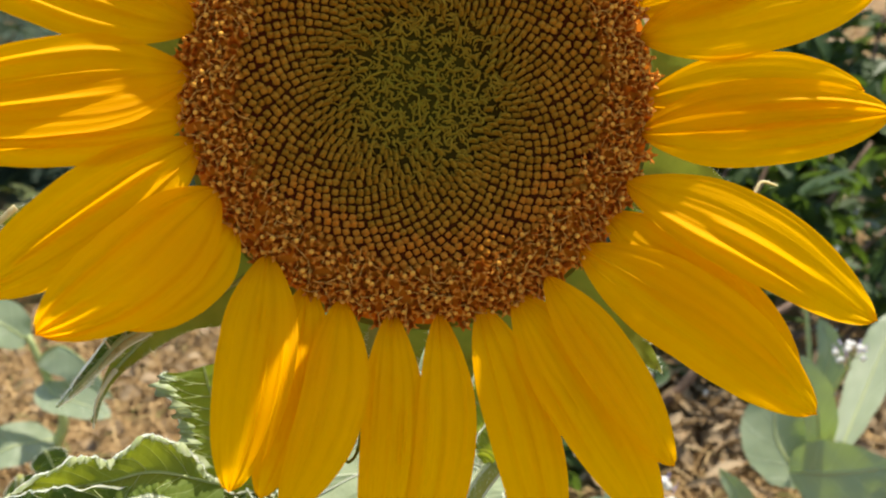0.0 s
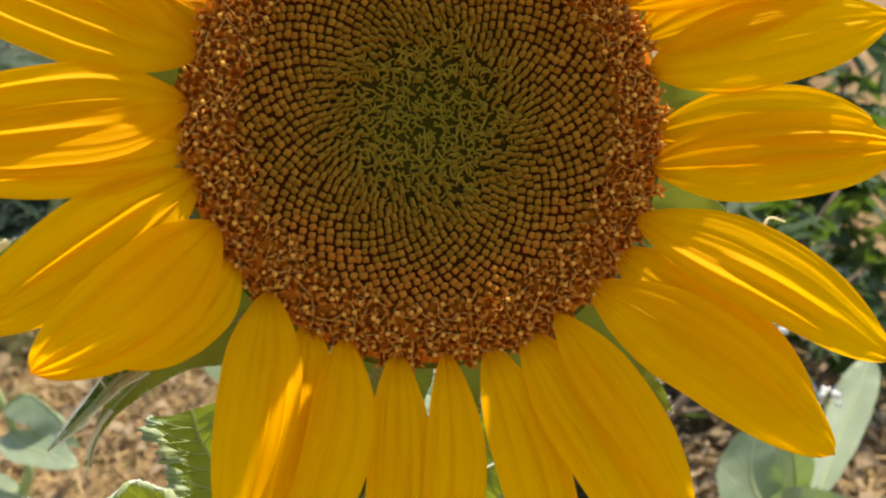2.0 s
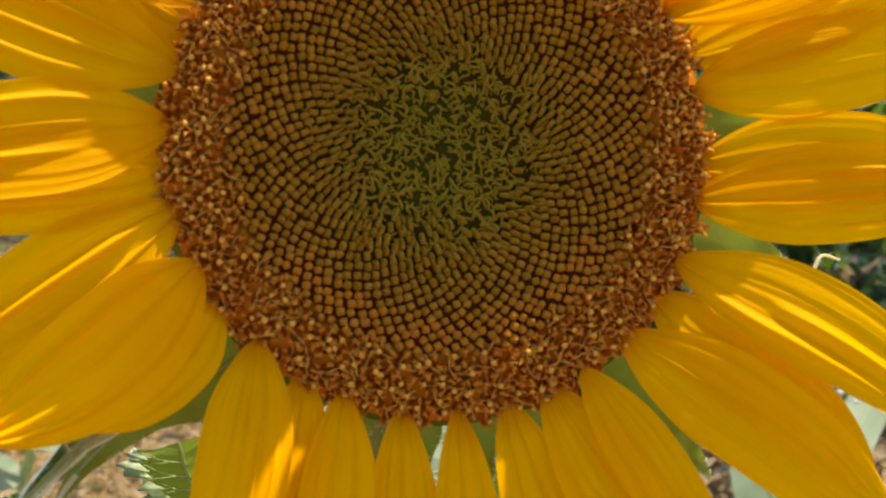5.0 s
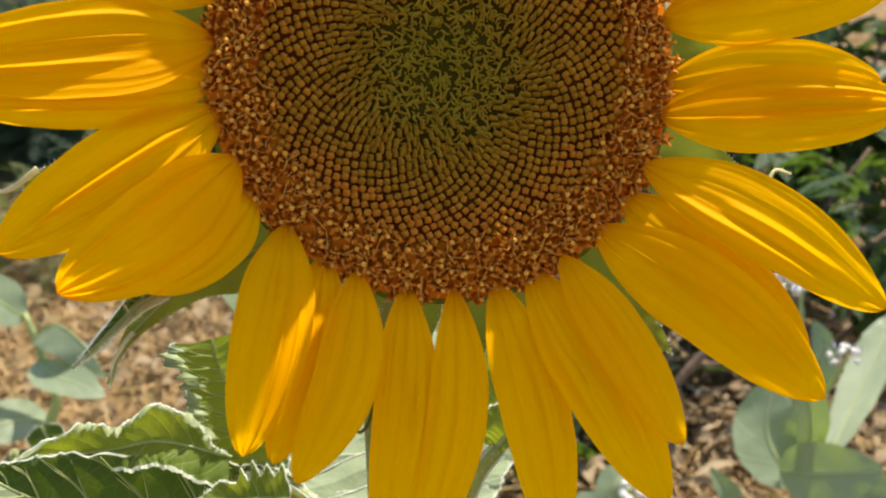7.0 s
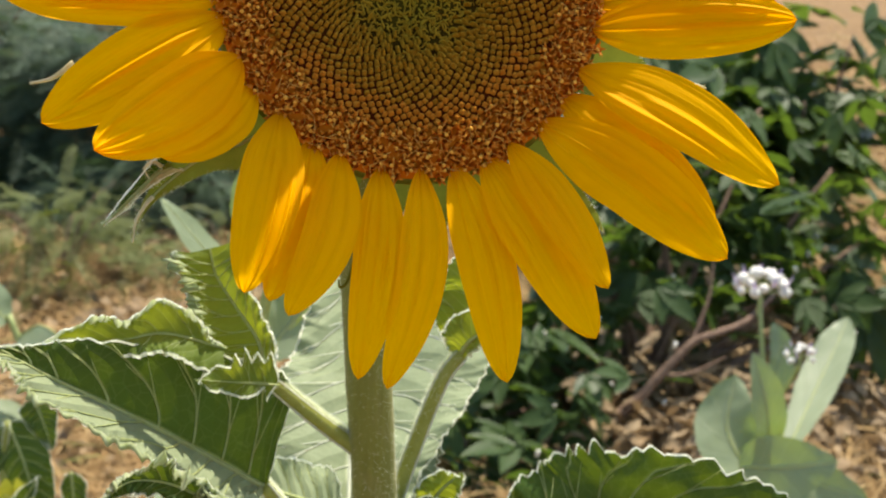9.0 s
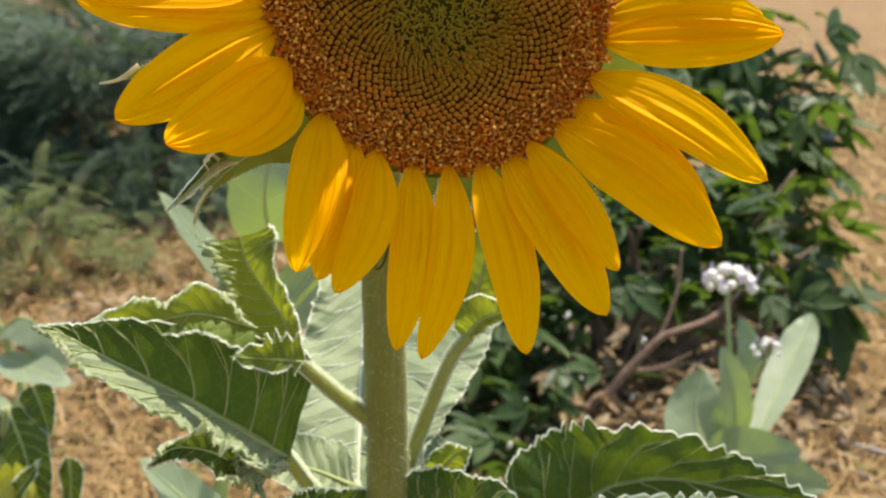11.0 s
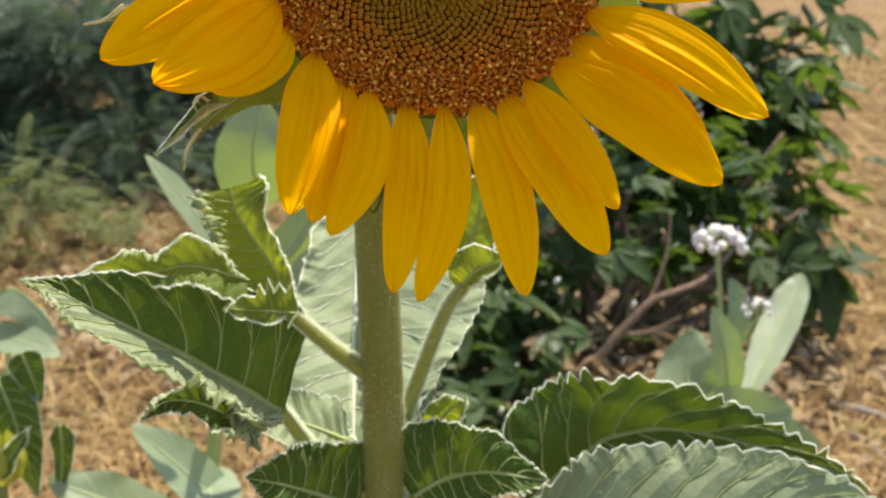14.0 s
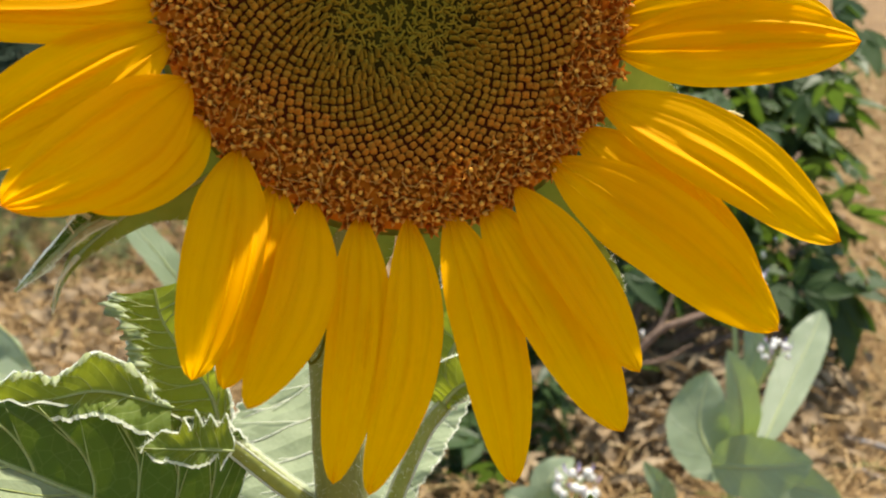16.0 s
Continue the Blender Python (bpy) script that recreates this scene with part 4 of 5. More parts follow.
withered = sun_leaf(flower, [HEAD @ Vector(p) for p in ((-0.0925, -0.0735, -0.002), (-0.0985, -0.0775, 0.002), (-0.1045, -0.0840, 0.005), (-0.1100, -0.0890, 0.003), (-0.1168, -0.0955, 0.003))], NRM, 0.0062, 0.0068, seed=91,
                    edge=0.0005, fa=46, fb=56, wave=0.0012, rough=0.0022, shape=lambda s: max(0.04, (1 - s) ** 0.7), nu=40, nv=5, pale="b", label="shrivelled folded bract with downy pale edges")
withered.name = "bract"
withered.data.materials[1] = DRY
tendril([(-0.0985, -0.0850, 0.0040), (-0.1015, -0.0890, 0.0062), (-0.1042, -0.0945, 0.0080), (-0.1052, -0.1020, 0.0085)], 0.0009, CREAM, "thread-like withered tip")
tendril([(-0.0955, -0.0735, 0.002), (-0.0985, -0.0720, 0.005), (-0.1010, -0.0750, 0.007), (-0.0995, -0.0785, 0.006)], 0.0008, CREAM, "curled withered shred")

tendril([(-0.020, -0.100, -0.012), (-0.0235, -0.108, -0.008), (-0.0265, -0.1165, -0.004), (-0.0295, -0.1190, -0.003), (-0.0300, -0.1160, -0.003)], 0.0009, SEPAL, "dark hooked bract tip between the petals")

# leaves of the sunflower
sun_leaf(flower, [(-0.080, 0.475, 0.998), (-0.103, 0.462, 1.019), (-0.130, 0.448, 1.043), (-0.169, 0.430, 1.073), (-0.186, 0.425, 1.085), (-0.200, 0.420, 1.091)], (0.1, -1, 0.25), 0.053, 0.046, seed=3,
         shape=profile(0.08, 0.88, 1.04, 0.92, 0.80, 0.60, 0.40, 0.24, 0.10, 0.04, 0.01), other=profile(0, 0.35, 0.80, 0.85, 0.50, 0.45, 0.38, 0.27, 0.18, 0.10, 0.01), lean=0.0,
         fa=-6, fb=66, teeth=0.0018, jag=4.5, wave=0.001, crisp=0.0025, frill="b", rough=0.0016, saws=34, nu=200, pale="b", petiole=[(-0.030, 0.489, 0.936), (-0.050, 0.487, 0.955), (-0.066, 0.482, 0.975), (-0.080, 0.475, 0.999)],
         label="broad green leaf with pale veins and one side folded up")
sun_leaf(flower, [(-0.0957, 0.416, 1.0217), (-0.1127, 0.4057, 1.035), (-0.1278, 0.398, 1.0388), (-0.1405, 0.394, 1.0290)], (0.1, -1, 0.5), 0.0095, 0.010, seed=5, edge=0.0005, rib=0.0008, saws=12, frill="a", fa=30, fb=30, teeth=0.0035, crisp=0.005, wave=0.004, rough=0.005, nu=100, nv=6,
         label="curled lobe at the foot of the broad leaf")
sun_leaf(flower, [(-0.0824, 0.4209, 1.0142), (-0.0900, 0.4133, 1.0236), (-0.0957, 0.4095, 1.0331)], (-0.3, -1, 0.6), 0.012, 0.010, seed=6, edge=0.0005, fa=40, fb=30, teeth=0.004, crisp=0.006, wave=0.003, rough=0.003, nu=90, nv=6, pale="ab", frill="ab",
         label="crumpled pale lobe beside the leaf stalk")
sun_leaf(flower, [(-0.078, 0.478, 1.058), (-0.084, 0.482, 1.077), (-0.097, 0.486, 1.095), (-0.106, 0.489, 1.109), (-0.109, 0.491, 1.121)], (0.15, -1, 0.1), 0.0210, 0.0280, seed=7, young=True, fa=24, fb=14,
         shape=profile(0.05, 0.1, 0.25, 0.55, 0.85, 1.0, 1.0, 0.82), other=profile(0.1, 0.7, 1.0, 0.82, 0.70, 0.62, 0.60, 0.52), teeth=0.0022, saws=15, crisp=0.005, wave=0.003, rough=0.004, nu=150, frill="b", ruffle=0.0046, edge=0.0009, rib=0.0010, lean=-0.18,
         petiole=[(-0.032, 0.487, 1.016), (-0.054, 0.484, 1.034), (-0.0764, 0.480, 1.055)], label="upright young leaf coloured as backlit, with a crumpled pale margin")
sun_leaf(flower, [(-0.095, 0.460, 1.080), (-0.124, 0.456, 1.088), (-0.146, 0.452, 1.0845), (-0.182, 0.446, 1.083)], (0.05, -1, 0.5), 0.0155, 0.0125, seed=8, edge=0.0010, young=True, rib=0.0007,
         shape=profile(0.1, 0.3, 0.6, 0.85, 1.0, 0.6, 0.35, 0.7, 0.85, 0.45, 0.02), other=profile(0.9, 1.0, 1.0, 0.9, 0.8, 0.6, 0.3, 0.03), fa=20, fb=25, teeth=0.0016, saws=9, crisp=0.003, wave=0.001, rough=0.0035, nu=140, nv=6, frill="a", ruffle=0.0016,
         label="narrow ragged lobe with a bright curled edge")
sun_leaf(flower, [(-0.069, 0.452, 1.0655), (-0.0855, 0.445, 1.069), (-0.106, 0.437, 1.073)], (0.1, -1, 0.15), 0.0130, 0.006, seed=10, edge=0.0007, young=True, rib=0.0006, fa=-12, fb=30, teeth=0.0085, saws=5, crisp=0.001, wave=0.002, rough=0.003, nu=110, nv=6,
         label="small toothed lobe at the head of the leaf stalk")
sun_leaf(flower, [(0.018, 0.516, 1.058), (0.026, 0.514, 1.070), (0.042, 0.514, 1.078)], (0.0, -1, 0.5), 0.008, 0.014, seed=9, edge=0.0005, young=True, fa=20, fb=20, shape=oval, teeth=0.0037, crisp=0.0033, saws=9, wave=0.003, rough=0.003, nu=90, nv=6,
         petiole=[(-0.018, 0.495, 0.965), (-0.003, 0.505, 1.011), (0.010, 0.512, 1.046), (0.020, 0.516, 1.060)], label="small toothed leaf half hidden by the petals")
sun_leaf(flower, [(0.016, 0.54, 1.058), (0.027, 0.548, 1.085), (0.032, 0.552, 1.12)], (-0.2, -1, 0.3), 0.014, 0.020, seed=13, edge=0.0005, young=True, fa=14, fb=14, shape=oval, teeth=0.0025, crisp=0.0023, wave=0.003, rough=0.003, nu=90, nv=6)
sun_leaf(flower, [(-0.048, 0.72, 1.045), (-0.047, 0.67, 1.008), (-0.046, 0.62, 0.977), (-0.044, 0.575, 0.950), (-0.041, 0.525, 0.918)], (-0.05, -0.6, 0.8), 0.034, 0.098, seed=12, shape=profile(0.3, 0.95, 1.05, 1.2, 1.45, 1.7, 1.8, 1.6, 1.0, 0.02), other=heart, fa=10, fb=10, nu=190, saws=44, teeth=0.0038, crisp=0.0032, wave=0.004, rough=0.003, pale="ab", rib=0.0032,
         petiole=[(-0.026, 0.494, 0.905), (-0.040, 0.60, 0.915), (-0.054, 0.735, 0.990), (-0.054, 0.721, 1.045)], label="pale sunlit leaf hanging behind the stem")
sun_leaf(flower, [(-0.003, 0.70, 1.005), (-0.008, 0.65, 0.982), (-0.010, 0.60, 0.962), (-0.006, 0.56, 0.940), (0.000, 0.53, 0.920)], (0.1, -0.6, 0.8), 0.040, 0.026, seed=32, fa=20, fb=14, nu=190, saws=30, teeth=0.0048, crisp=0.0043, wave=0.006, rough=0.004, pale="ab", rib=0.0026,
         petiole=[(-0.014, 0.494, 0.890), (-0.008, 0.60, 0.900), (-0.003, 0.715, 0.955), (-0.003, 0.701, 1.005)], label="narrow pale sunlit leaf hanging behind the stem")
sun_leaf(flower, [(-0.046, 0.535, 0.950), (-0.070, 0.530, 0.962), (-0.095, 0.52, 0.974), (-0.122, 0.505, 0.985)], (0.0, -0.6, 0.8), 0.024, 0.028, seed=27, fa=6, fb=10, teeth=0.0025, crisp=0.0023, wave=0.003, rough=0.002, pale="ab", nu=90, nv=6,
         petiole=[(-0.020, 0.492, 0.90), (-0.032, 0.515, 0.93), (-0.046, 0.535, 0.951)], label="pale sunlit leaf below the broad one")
sun_leaf(flower, [(0.068, 0.530, 0.913), (0.084, 0.535, 0.928), (0.104, 0.545, 0.941), (0.122, 0.550, 0.950), (0.158, 0.550, 0.956), (0.202, 0.535, 0.955), (0.244, 0.520, 0.949), (0.270, 0.505, 0.940)], (0.0, -1, 0.2), 0.030, 0.052, seed=15, shape=lambda s: heart(s) * (1 - 0.55 * max(0, s - 0.34) / 0.66),
         fa=30, fb=6, nu=240, saws=30, teeth=0.0095, crisp=0.0040, wave=0.003, rough=0.004, petiole=[(-0.012, 0.497, 0.86), (0.02, 0.515, 0.885), (0.068, 0.530, 0.914)], label="broad green leaf with an upright half and a bright toothed rim")
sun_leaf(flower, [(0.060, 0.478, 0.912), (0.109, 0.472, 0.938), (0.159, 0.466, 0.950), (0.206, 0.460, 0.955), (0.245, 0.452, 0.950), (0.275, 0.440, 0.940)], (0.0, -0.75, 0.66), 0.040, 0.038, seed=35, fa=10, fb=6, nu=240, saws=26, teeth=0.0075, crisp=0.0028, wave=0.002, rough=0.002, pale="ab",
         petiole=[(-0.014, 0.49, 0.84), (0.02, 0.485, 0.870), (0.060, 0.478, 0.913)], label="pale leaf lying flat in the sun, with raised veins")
sun_leaf(flower, [(-0.005, 0.485, 0.941), (0.011, 0.478, 0.956), (0.034, 0.470, 0.966), (0.070, 0.462, 0.966)], (0.0, -1, 0.3), 0.03, 0.040, seed=21, fa=20, fb=6, nu=190, saws=30, teeth=0.0048, crisp=0.0043, wave=0.003, rough=0.003,
         petiole=[(-0.016, 0.486, 0.91), (-0.010, 0.485, 0.93), (-0.005, 0.485, 0.942)], label="young green leaf with a crinkled bright edge")
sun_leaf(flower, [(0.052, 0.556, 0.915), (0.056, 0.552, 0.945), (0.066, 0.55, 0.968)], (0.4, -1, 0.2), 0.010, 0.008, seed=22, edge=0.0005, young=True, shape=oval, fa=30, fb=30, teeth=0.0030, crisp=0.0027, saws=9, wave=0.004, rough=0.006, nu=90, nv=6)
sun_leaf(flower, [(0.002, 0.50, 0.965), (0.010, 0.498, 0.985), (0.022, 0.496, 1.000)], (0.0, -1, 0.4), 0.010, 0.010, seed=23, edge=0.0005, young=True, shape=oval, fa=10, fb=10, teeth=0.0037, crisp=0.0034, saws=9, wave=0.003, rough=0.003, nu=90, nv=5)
sun_leaf(flower, [(-0.033, 0.485, 0.932), (-0.057, 0.475, 0.946), (-0.078, 0.465, 0.958), (-0.098, 0.457, 0.966)], (0.0, -1, 0.4), 0.036, 0.03, seed=24, fa=6, fb=20, nu=190, saws=30, teeth=0.0049, crisp=0.0044, wave=0.003, rough=0.003,
         petiole=[(-0.022, 0.486, 0.90), (-0.028, 0.485, 0.918), (-0.033, 0.485, 0.933)], label="dark young leaf with a bright downy rim")


# ---- grey-green milkweed plants ----
def milk_leaf(parent, mid, normal, half, seed, fold=12, label=""):
    v, f, uv, rows, pts = blade(mid, normal, half, half, fold, fold, shape=oval, nu=26, nv=6, wave=half * 0.05, rough=half * 0.04, seed=seed)
    leaf = part("leaf", mesh_of("leaf", v, f, MILK_LEAF, uv), parent, label=label)
    rv, rf = tube(pts, taper(len(pts) - 1, half * 0.05, half * 0.012), 5)
    part("rib", mesh_of("rib", rv, rf, RIB), leaf)


def stalk(parent, pts, r0, r1, material=None, name="stem", sides=8):
    n = 24
    v, f = tube(spline(pts, n), taper(n, r0, r1), sides, uneven=0.08)
    return part(name, mesh_of(name, v, f, material or RIB), parent)


def umbel(parent, at, size, count, seed):
    """A rounded cluster of fat white buds with a few lilac petals on short stalks."""
    rnd = random.Random(seed)
    cl = part("flower_cluster", mesh_of("flower_cluster", *tube([Vector(at) - Vector((0, 0, size)), Vector(at)], [size * 0.12, size * 0.09], 6), RIB), parent, label="cluster of fat white buds")
    for k in range(count):
        a, e = rnd.uniform(0, 6.28), rnd.uniform(-0.15, 1.35)
        d = Vector((math.cos(a) * math.cos(e), math.sin(a) * math.cos(e), math.sin(e) * 0.8))
        c = Vector(at) + d * size
        v, f = [], []
        r = size * rnd.uniform(0.20, 0.27)
        for i in range(7):
            t = i / 6
            q = math.sin(math.pi * min(0.98, max(0.03, t))) ** 0.8 * r
            v += [Vector((q * math.cos(1.0472 * j) * (1 + 0.1 * (j % 2)), q * math.sin(1.0472 * j), (t - 0.5) * 2.1 * r)) for j in range(6)]
        f = [(i * 6 + j, i * 6 + (j + 1) % 6, i * 6 + 6 + (j + 1) % 6, i * 6 + 6 + j) for i in range(6) for j in range(6)]
        v2, f2 = tube([Vector(at), c], [size * 0.035, size * 0.03], 4)
        m = Matrix.Translation(c) @ d.to_track_quat("Z", "Y").to_matrix().to_4x4()
        part("bud", mesh_of("bud", [m @ q for q in v], f, WHITE_BUD), cl)
        part("bud_stalk", mesh_of("bud_stalk", v2, f2, RIB), cl)
    for k in range(9):
        a = 0.7 * k
        d = Vector((math.cos(a), math.sin(a), rnd.uniform(0.25, 0.6))).normalized()
        p = Vector(at) + d * size * 0.95
        pv, pf, pu, pr, pm = blade([p, p + d * size * 0.25 + Vector((0, 0, size * 0.1)), p + d * size * 0.35 + Vector((0, 0, size * 0.35))], d, size * 0.09, size * 0.09, 15, 15, shape=oval, nu=8, nv=2, seed=k)
        part("petal", mesh_of("petal", pv, pf, LILAC, pu), cl)


milk = thing("milkweed", (0.575, 1.80, 0.0), label="grey-green milkweed with broad waxy leaves and white bud clusters", category="milkweed")
stalk(milk, [(0.575, 1.80, -0.02), (0.570, 1.795, 0.15), (0.569, 1.799, 0.301), (0.554, 1.784, 0.407), (0.550, 1.799, 0.513), (0.544, 1.859, 0.641)], 0.010, 0.0035)
stalk(milk, [(0.552, 1.784, 0.468), (0.576, 1.761, 0.528), (0.589, 1.746, 0.577)], 0.005, 0.003, name="side_stem")
for k, (mid, nrm, half, fold) in enumerate((
        ([(0.512, 1.660, 0.410), (0.472, 1.700, 0.475), (0.486, 1.740, 0.556)], (-0.1, -0.55, 0.83), 0.056, 6),
        ([(0.545, 1.700, 0.430), (0.516, 1.650, 0.545), (0.483, 1.645, 0.634)], (0.45, -1, -0.05), 0.032, 14),
        ([(0.572, 1.693, 0.449), (0.640, 1.799, 0.517), (0.691, 1.874, 0.572), (0.716, 1.912, 0.603)], (-0.3, -0.6, 0.8), 0.035, 12),
        ([(0.489, 1.663, 0.430), (0.546, 1.610, 0.458), (0.618, 1.588, 0.481)], (0.05, -1, 0.35), 0.051, 6),
        ([(0.560, 1.770, 0.385), (0.635, 1.720, 0.376), (0.712, 1.690, 0.366)], (0.15, -0.95, 0.30), 0.040, 8),
        ([(0.561, 1.784, 0.483), (0.576, 1.806, 0.566), (0.561, 1.829, 0.619)], (0.1, -1, 0.2), 0.023, 15))):
    milk_leaf(milk, mid, nrm, half, k + 31, fold)
umbel(milk, (0.544, 1.859, 0.660), 0.042, 24, 2)
umbel(milk, (0.589, 1.746, 0.588), 0.023, 10, 5)

low = thing("milkweed", (0.315, 1.84, 0.0), label="low grey-green milkweed with a white bud cluster", category="milkweed")
stalk(low, [(0.315, 1.84, -0.02), (0.325, 1.83, 0.10), (0.320, 1.82, 0.20), (0.305, 1.800, 0.277)], 0.010, 0.0035)
for k, (mid, nrm, half, fold) in enumerate((([(0.475, 1.760, 0.215), (0.437, 1.750, 0.308), (0.403, 1.760, 0.383)], (0.2, -1, 0.2), 0.024, 14), ([(0.308, 1.820, 0.239), (0.261, 1.840, 0.283), (0.308, 1.880, 0.319)], (0.0, -0.7, 0.7), 0.034, 10), ([(0.285, 1.780, 0.217), (0.229, 1.760, 0.283), (0.178, 1.760, 0.313)], (0.0, -0.7, 0.7), 0.036, 12))):
    milk_leaf(low, [(0.320, 1.82, 0.17)] + mid[1:], nrm, half, k + 91, fold)
umbel(low, (0.305, 1.800, 0.307), 0.034, 18, 9)

near = thing("milkweed", (-0.22, 1.16, 0.0), label="grey-green milkweed standing behind the sunflower", category="milkweed")
stalk(near, [(-0.22, 1.16, -0.02), (-0.24, 1.15, 0.4), (-0.22, 1.14, 0.7), (-0.17, 1.13, 0.93)], 0.013, 0.006)
for k, (mid, nrm, half, fold) in enumerate((
        ([(-0.172, 1.13, 0.925), (-0.176, 1.10, 0.99), (-0.166, 1.11, 1.05)], (0.1, -1, 0.1), 0.040, 8),
        ([(-0.205, 1.13, 0.86), (-0.240, 1.11, 0.922), (-0.288, 1.10, 0.986)], (0.60, -0.50, 0.62), 0.020, 3),
        ([(-0.160, 1.13, 0.835), (-0.119, 1.10, 0.897), (-0.091, 1.08, 0.943)], (0.75, -0.45, 0.45), 0.018, 8),
        ([(-0.185, 1.12, 0.520), (-0.240, 1.07, 0.620), (-0.303, 1.05, 0.697)], (0.30, -0.45, 0.85), 0.036, 10),
        ([(-0.235, 1.14, 0.60), (-0.22, 1.06, 0.60), (-0.19, 1.0, 0.56)], (0.2, -0.6, 0.8), 0.035, 12),
        ([(-0.26, 1.14, 0.520), (-0.33, 1.06, 0.595), (-0.396, 1.05, 0.628)], (0.1, -0.6, 0.8), 0.034, 10),
        ([(-0.19, 1.13, 0.80), (-0.15, 1.16, 0.85), (-0.105, 1.18, 0.925)], (0.1, -0.9, 0.5), 0.032, 10))):
    milk_leaf(near, mid, nrm, half, k + 51, fold)

side = thing("milkweed", (-0.79, 1.93, 0.0), label="grey-green milkweed at the edge of the clearing", category="milkweed")
stalk(side, [(-0.79, 1.93, -0.02), (-0.765, 1.91, 0.2), (-0.740, 1.90, 0.332), (-0.722, 1.90, 0.389), (-0.745, 1.91, 0.46), (-0.775, 1.92, 0.54)], 0.012, 0.006)
for k, (mid, nrm, half, fold) in enumerate((
        ([(-0.760, 1.92, 0.500), (-0.704, 1.88, 0.538), (-0.649, 1.85, 0.516), (-0.605, 1.83, 0.465)], (0.35, -0.25, 0.9), 0.050, -48),
        ([(-0.755, 1.91, 0.455), (-0.706, 1.84, 0.463), (-0.645, 1.80, 0.466), (-0.595, 1.78, 0.453)], (0.05, -0.55, 0.83), 0.034, 6),
        ([(-0.740, 1.90, 0.35), (-0.80, 1.85, 0.36), (-0.87, 1.82, 0.33)], (0.0, -0.6, 0.8), 0.045, 10),
        ([(-0.775, 1.92, 0.53), (-0.83, 1.90, 0.58), (-0.90, 1.88, 0.60)], (0.0, -0.6, 0.8), 0.045, 10))):
    milk_leaf(side, mid, nrm, half, k + 71, fold)

young = thing("young_sunflower", (-0.44, 1.02, 0.0), label="young sunflower with a closed yellow-green bud", category="sunflower")
stalk(young, [(-0.44, 1.02, -0.02), (-0.445, 1.02, 0.3), (-0.43, 1.01, 0.645)], 0.008, 0.005, STEM)
for k in range(9):
    a = radians(k * 40)
    v, f, uv, rows, pts = blade([(-0.43 + 0.008 * math.cos(a), 1.01 + 0.008 * math.sin(a), 0.645), (-0.43 + 0.022 * math.cos(a), 1.01 + 0.022 * math.sin(a), 0.668), (-0.43 + 0.016 * math.cos(a), 1.01 + 0.016 * math.sin(a), 0.70)],
                                (math.cos(a), math.sin(a), 0.2), 0.011, 0.011, 10, 10, shape=oval, nu=12, nv=3, seed=k)
    part("bract", mesh_of("bract", v, f, YELLOW_BUD, uv), young)
sun_leaf(young, [(-0.43, 1.0, 0.66), (-0.41, 0.99, 0.69), (-0.39, 0.99, 0.722)], (-0.3, -1, 0.4), 0.014, 0.014, seed=61, edge=0.0004, fa=25, fb=25, teeth=0.003, wave=0.003, nu=40, nv=5)
sun_leaf(young, [(-0.450, 1.07, 0.740), (-0.432, 1.06, 0.700), (-0.418, 1.05, 0.655), (-0.408, 1.05, 0.605)], (0.1, -1, 0.15), 0.034, 0.030, seed=63, edge=0.0004, fa=-8, fb=-8, teeth=0.003, wave=0.003, nu=50, nv=6, label="broad dark leaf hanging in the shade",
         petiole=[(-0.44, 1.02, 0.60), (-0.455, 1.06, 0.68), (-0.450, 1.07, 0.741)])
sun_leaf(young, [(-0.425, 1.08, 0.765), (-0.414, 1.075, 0.740), (-0.404, 1.07, 0.710)], (0.1, -1, 0.1), 0.020, 0.020, seed=64, edge=0.0004, fa=5, fb=5, teeth=0.003, wave=0.002, nu=40, nv=5)
sun_leaf(young, [(-0.382, 1.06, 0.690), (-0.380, 1.055, 0.650), (-0.386, 1.05, 0.600)], (0.1, -1, 0.1), 0.012, 0.014, seed=65, edge=0.0004, fa=-5, fb=-5, teeth=0.003, wave=0.002, nu=40, nv=5)
sun_leaf(young, [(-0.44, 1.0, 0.64), (-0.46, 0.98, 0.68), (-0.49, 0.97, 0.70)], (0.3, -1, 0.4), 0.02, 0.02, seed=62, edge=0.0004, fa=15, fb=15, teeth=0.003, wave=0.003, nu=40, nv=5)


# ---- dark shrub ----
def lobed_leaf(size, seed):
    """A leaf of three pointed lobes on one short foot."""
    rnd = random.Random(seed)
    v, f = [], []
    for ang, ln in ((0, 1.0), (0.75, 0.78), (-0.75, 0.78)):
        k = len(v)
        d = Vector((math.cos(ang), math.sin(ang), 0))
        o = Vector((-d.y, d.x, 0))
        for i in range(6):
            s = i / 5
            w = 0.20 * math.sin(math.pi * min(0.985, 0.10 + 0.9 * s)) ** 0.8 * ln
            droop = -0.22 * s * s * ln + 0.02 * rnd.random()
            for j in (-1, 0, 1):
                v.append((d * s * ln + o * w * j + Vector((0, 0, droop + 0.05 * abs(j)))) * size)
        for i in range(5):
            q = k + 3 * i
            f += [(q, q + 1, q + 4, q + 3), (q + 1, q + 2, q + 5, q + 4)]
    return v, f


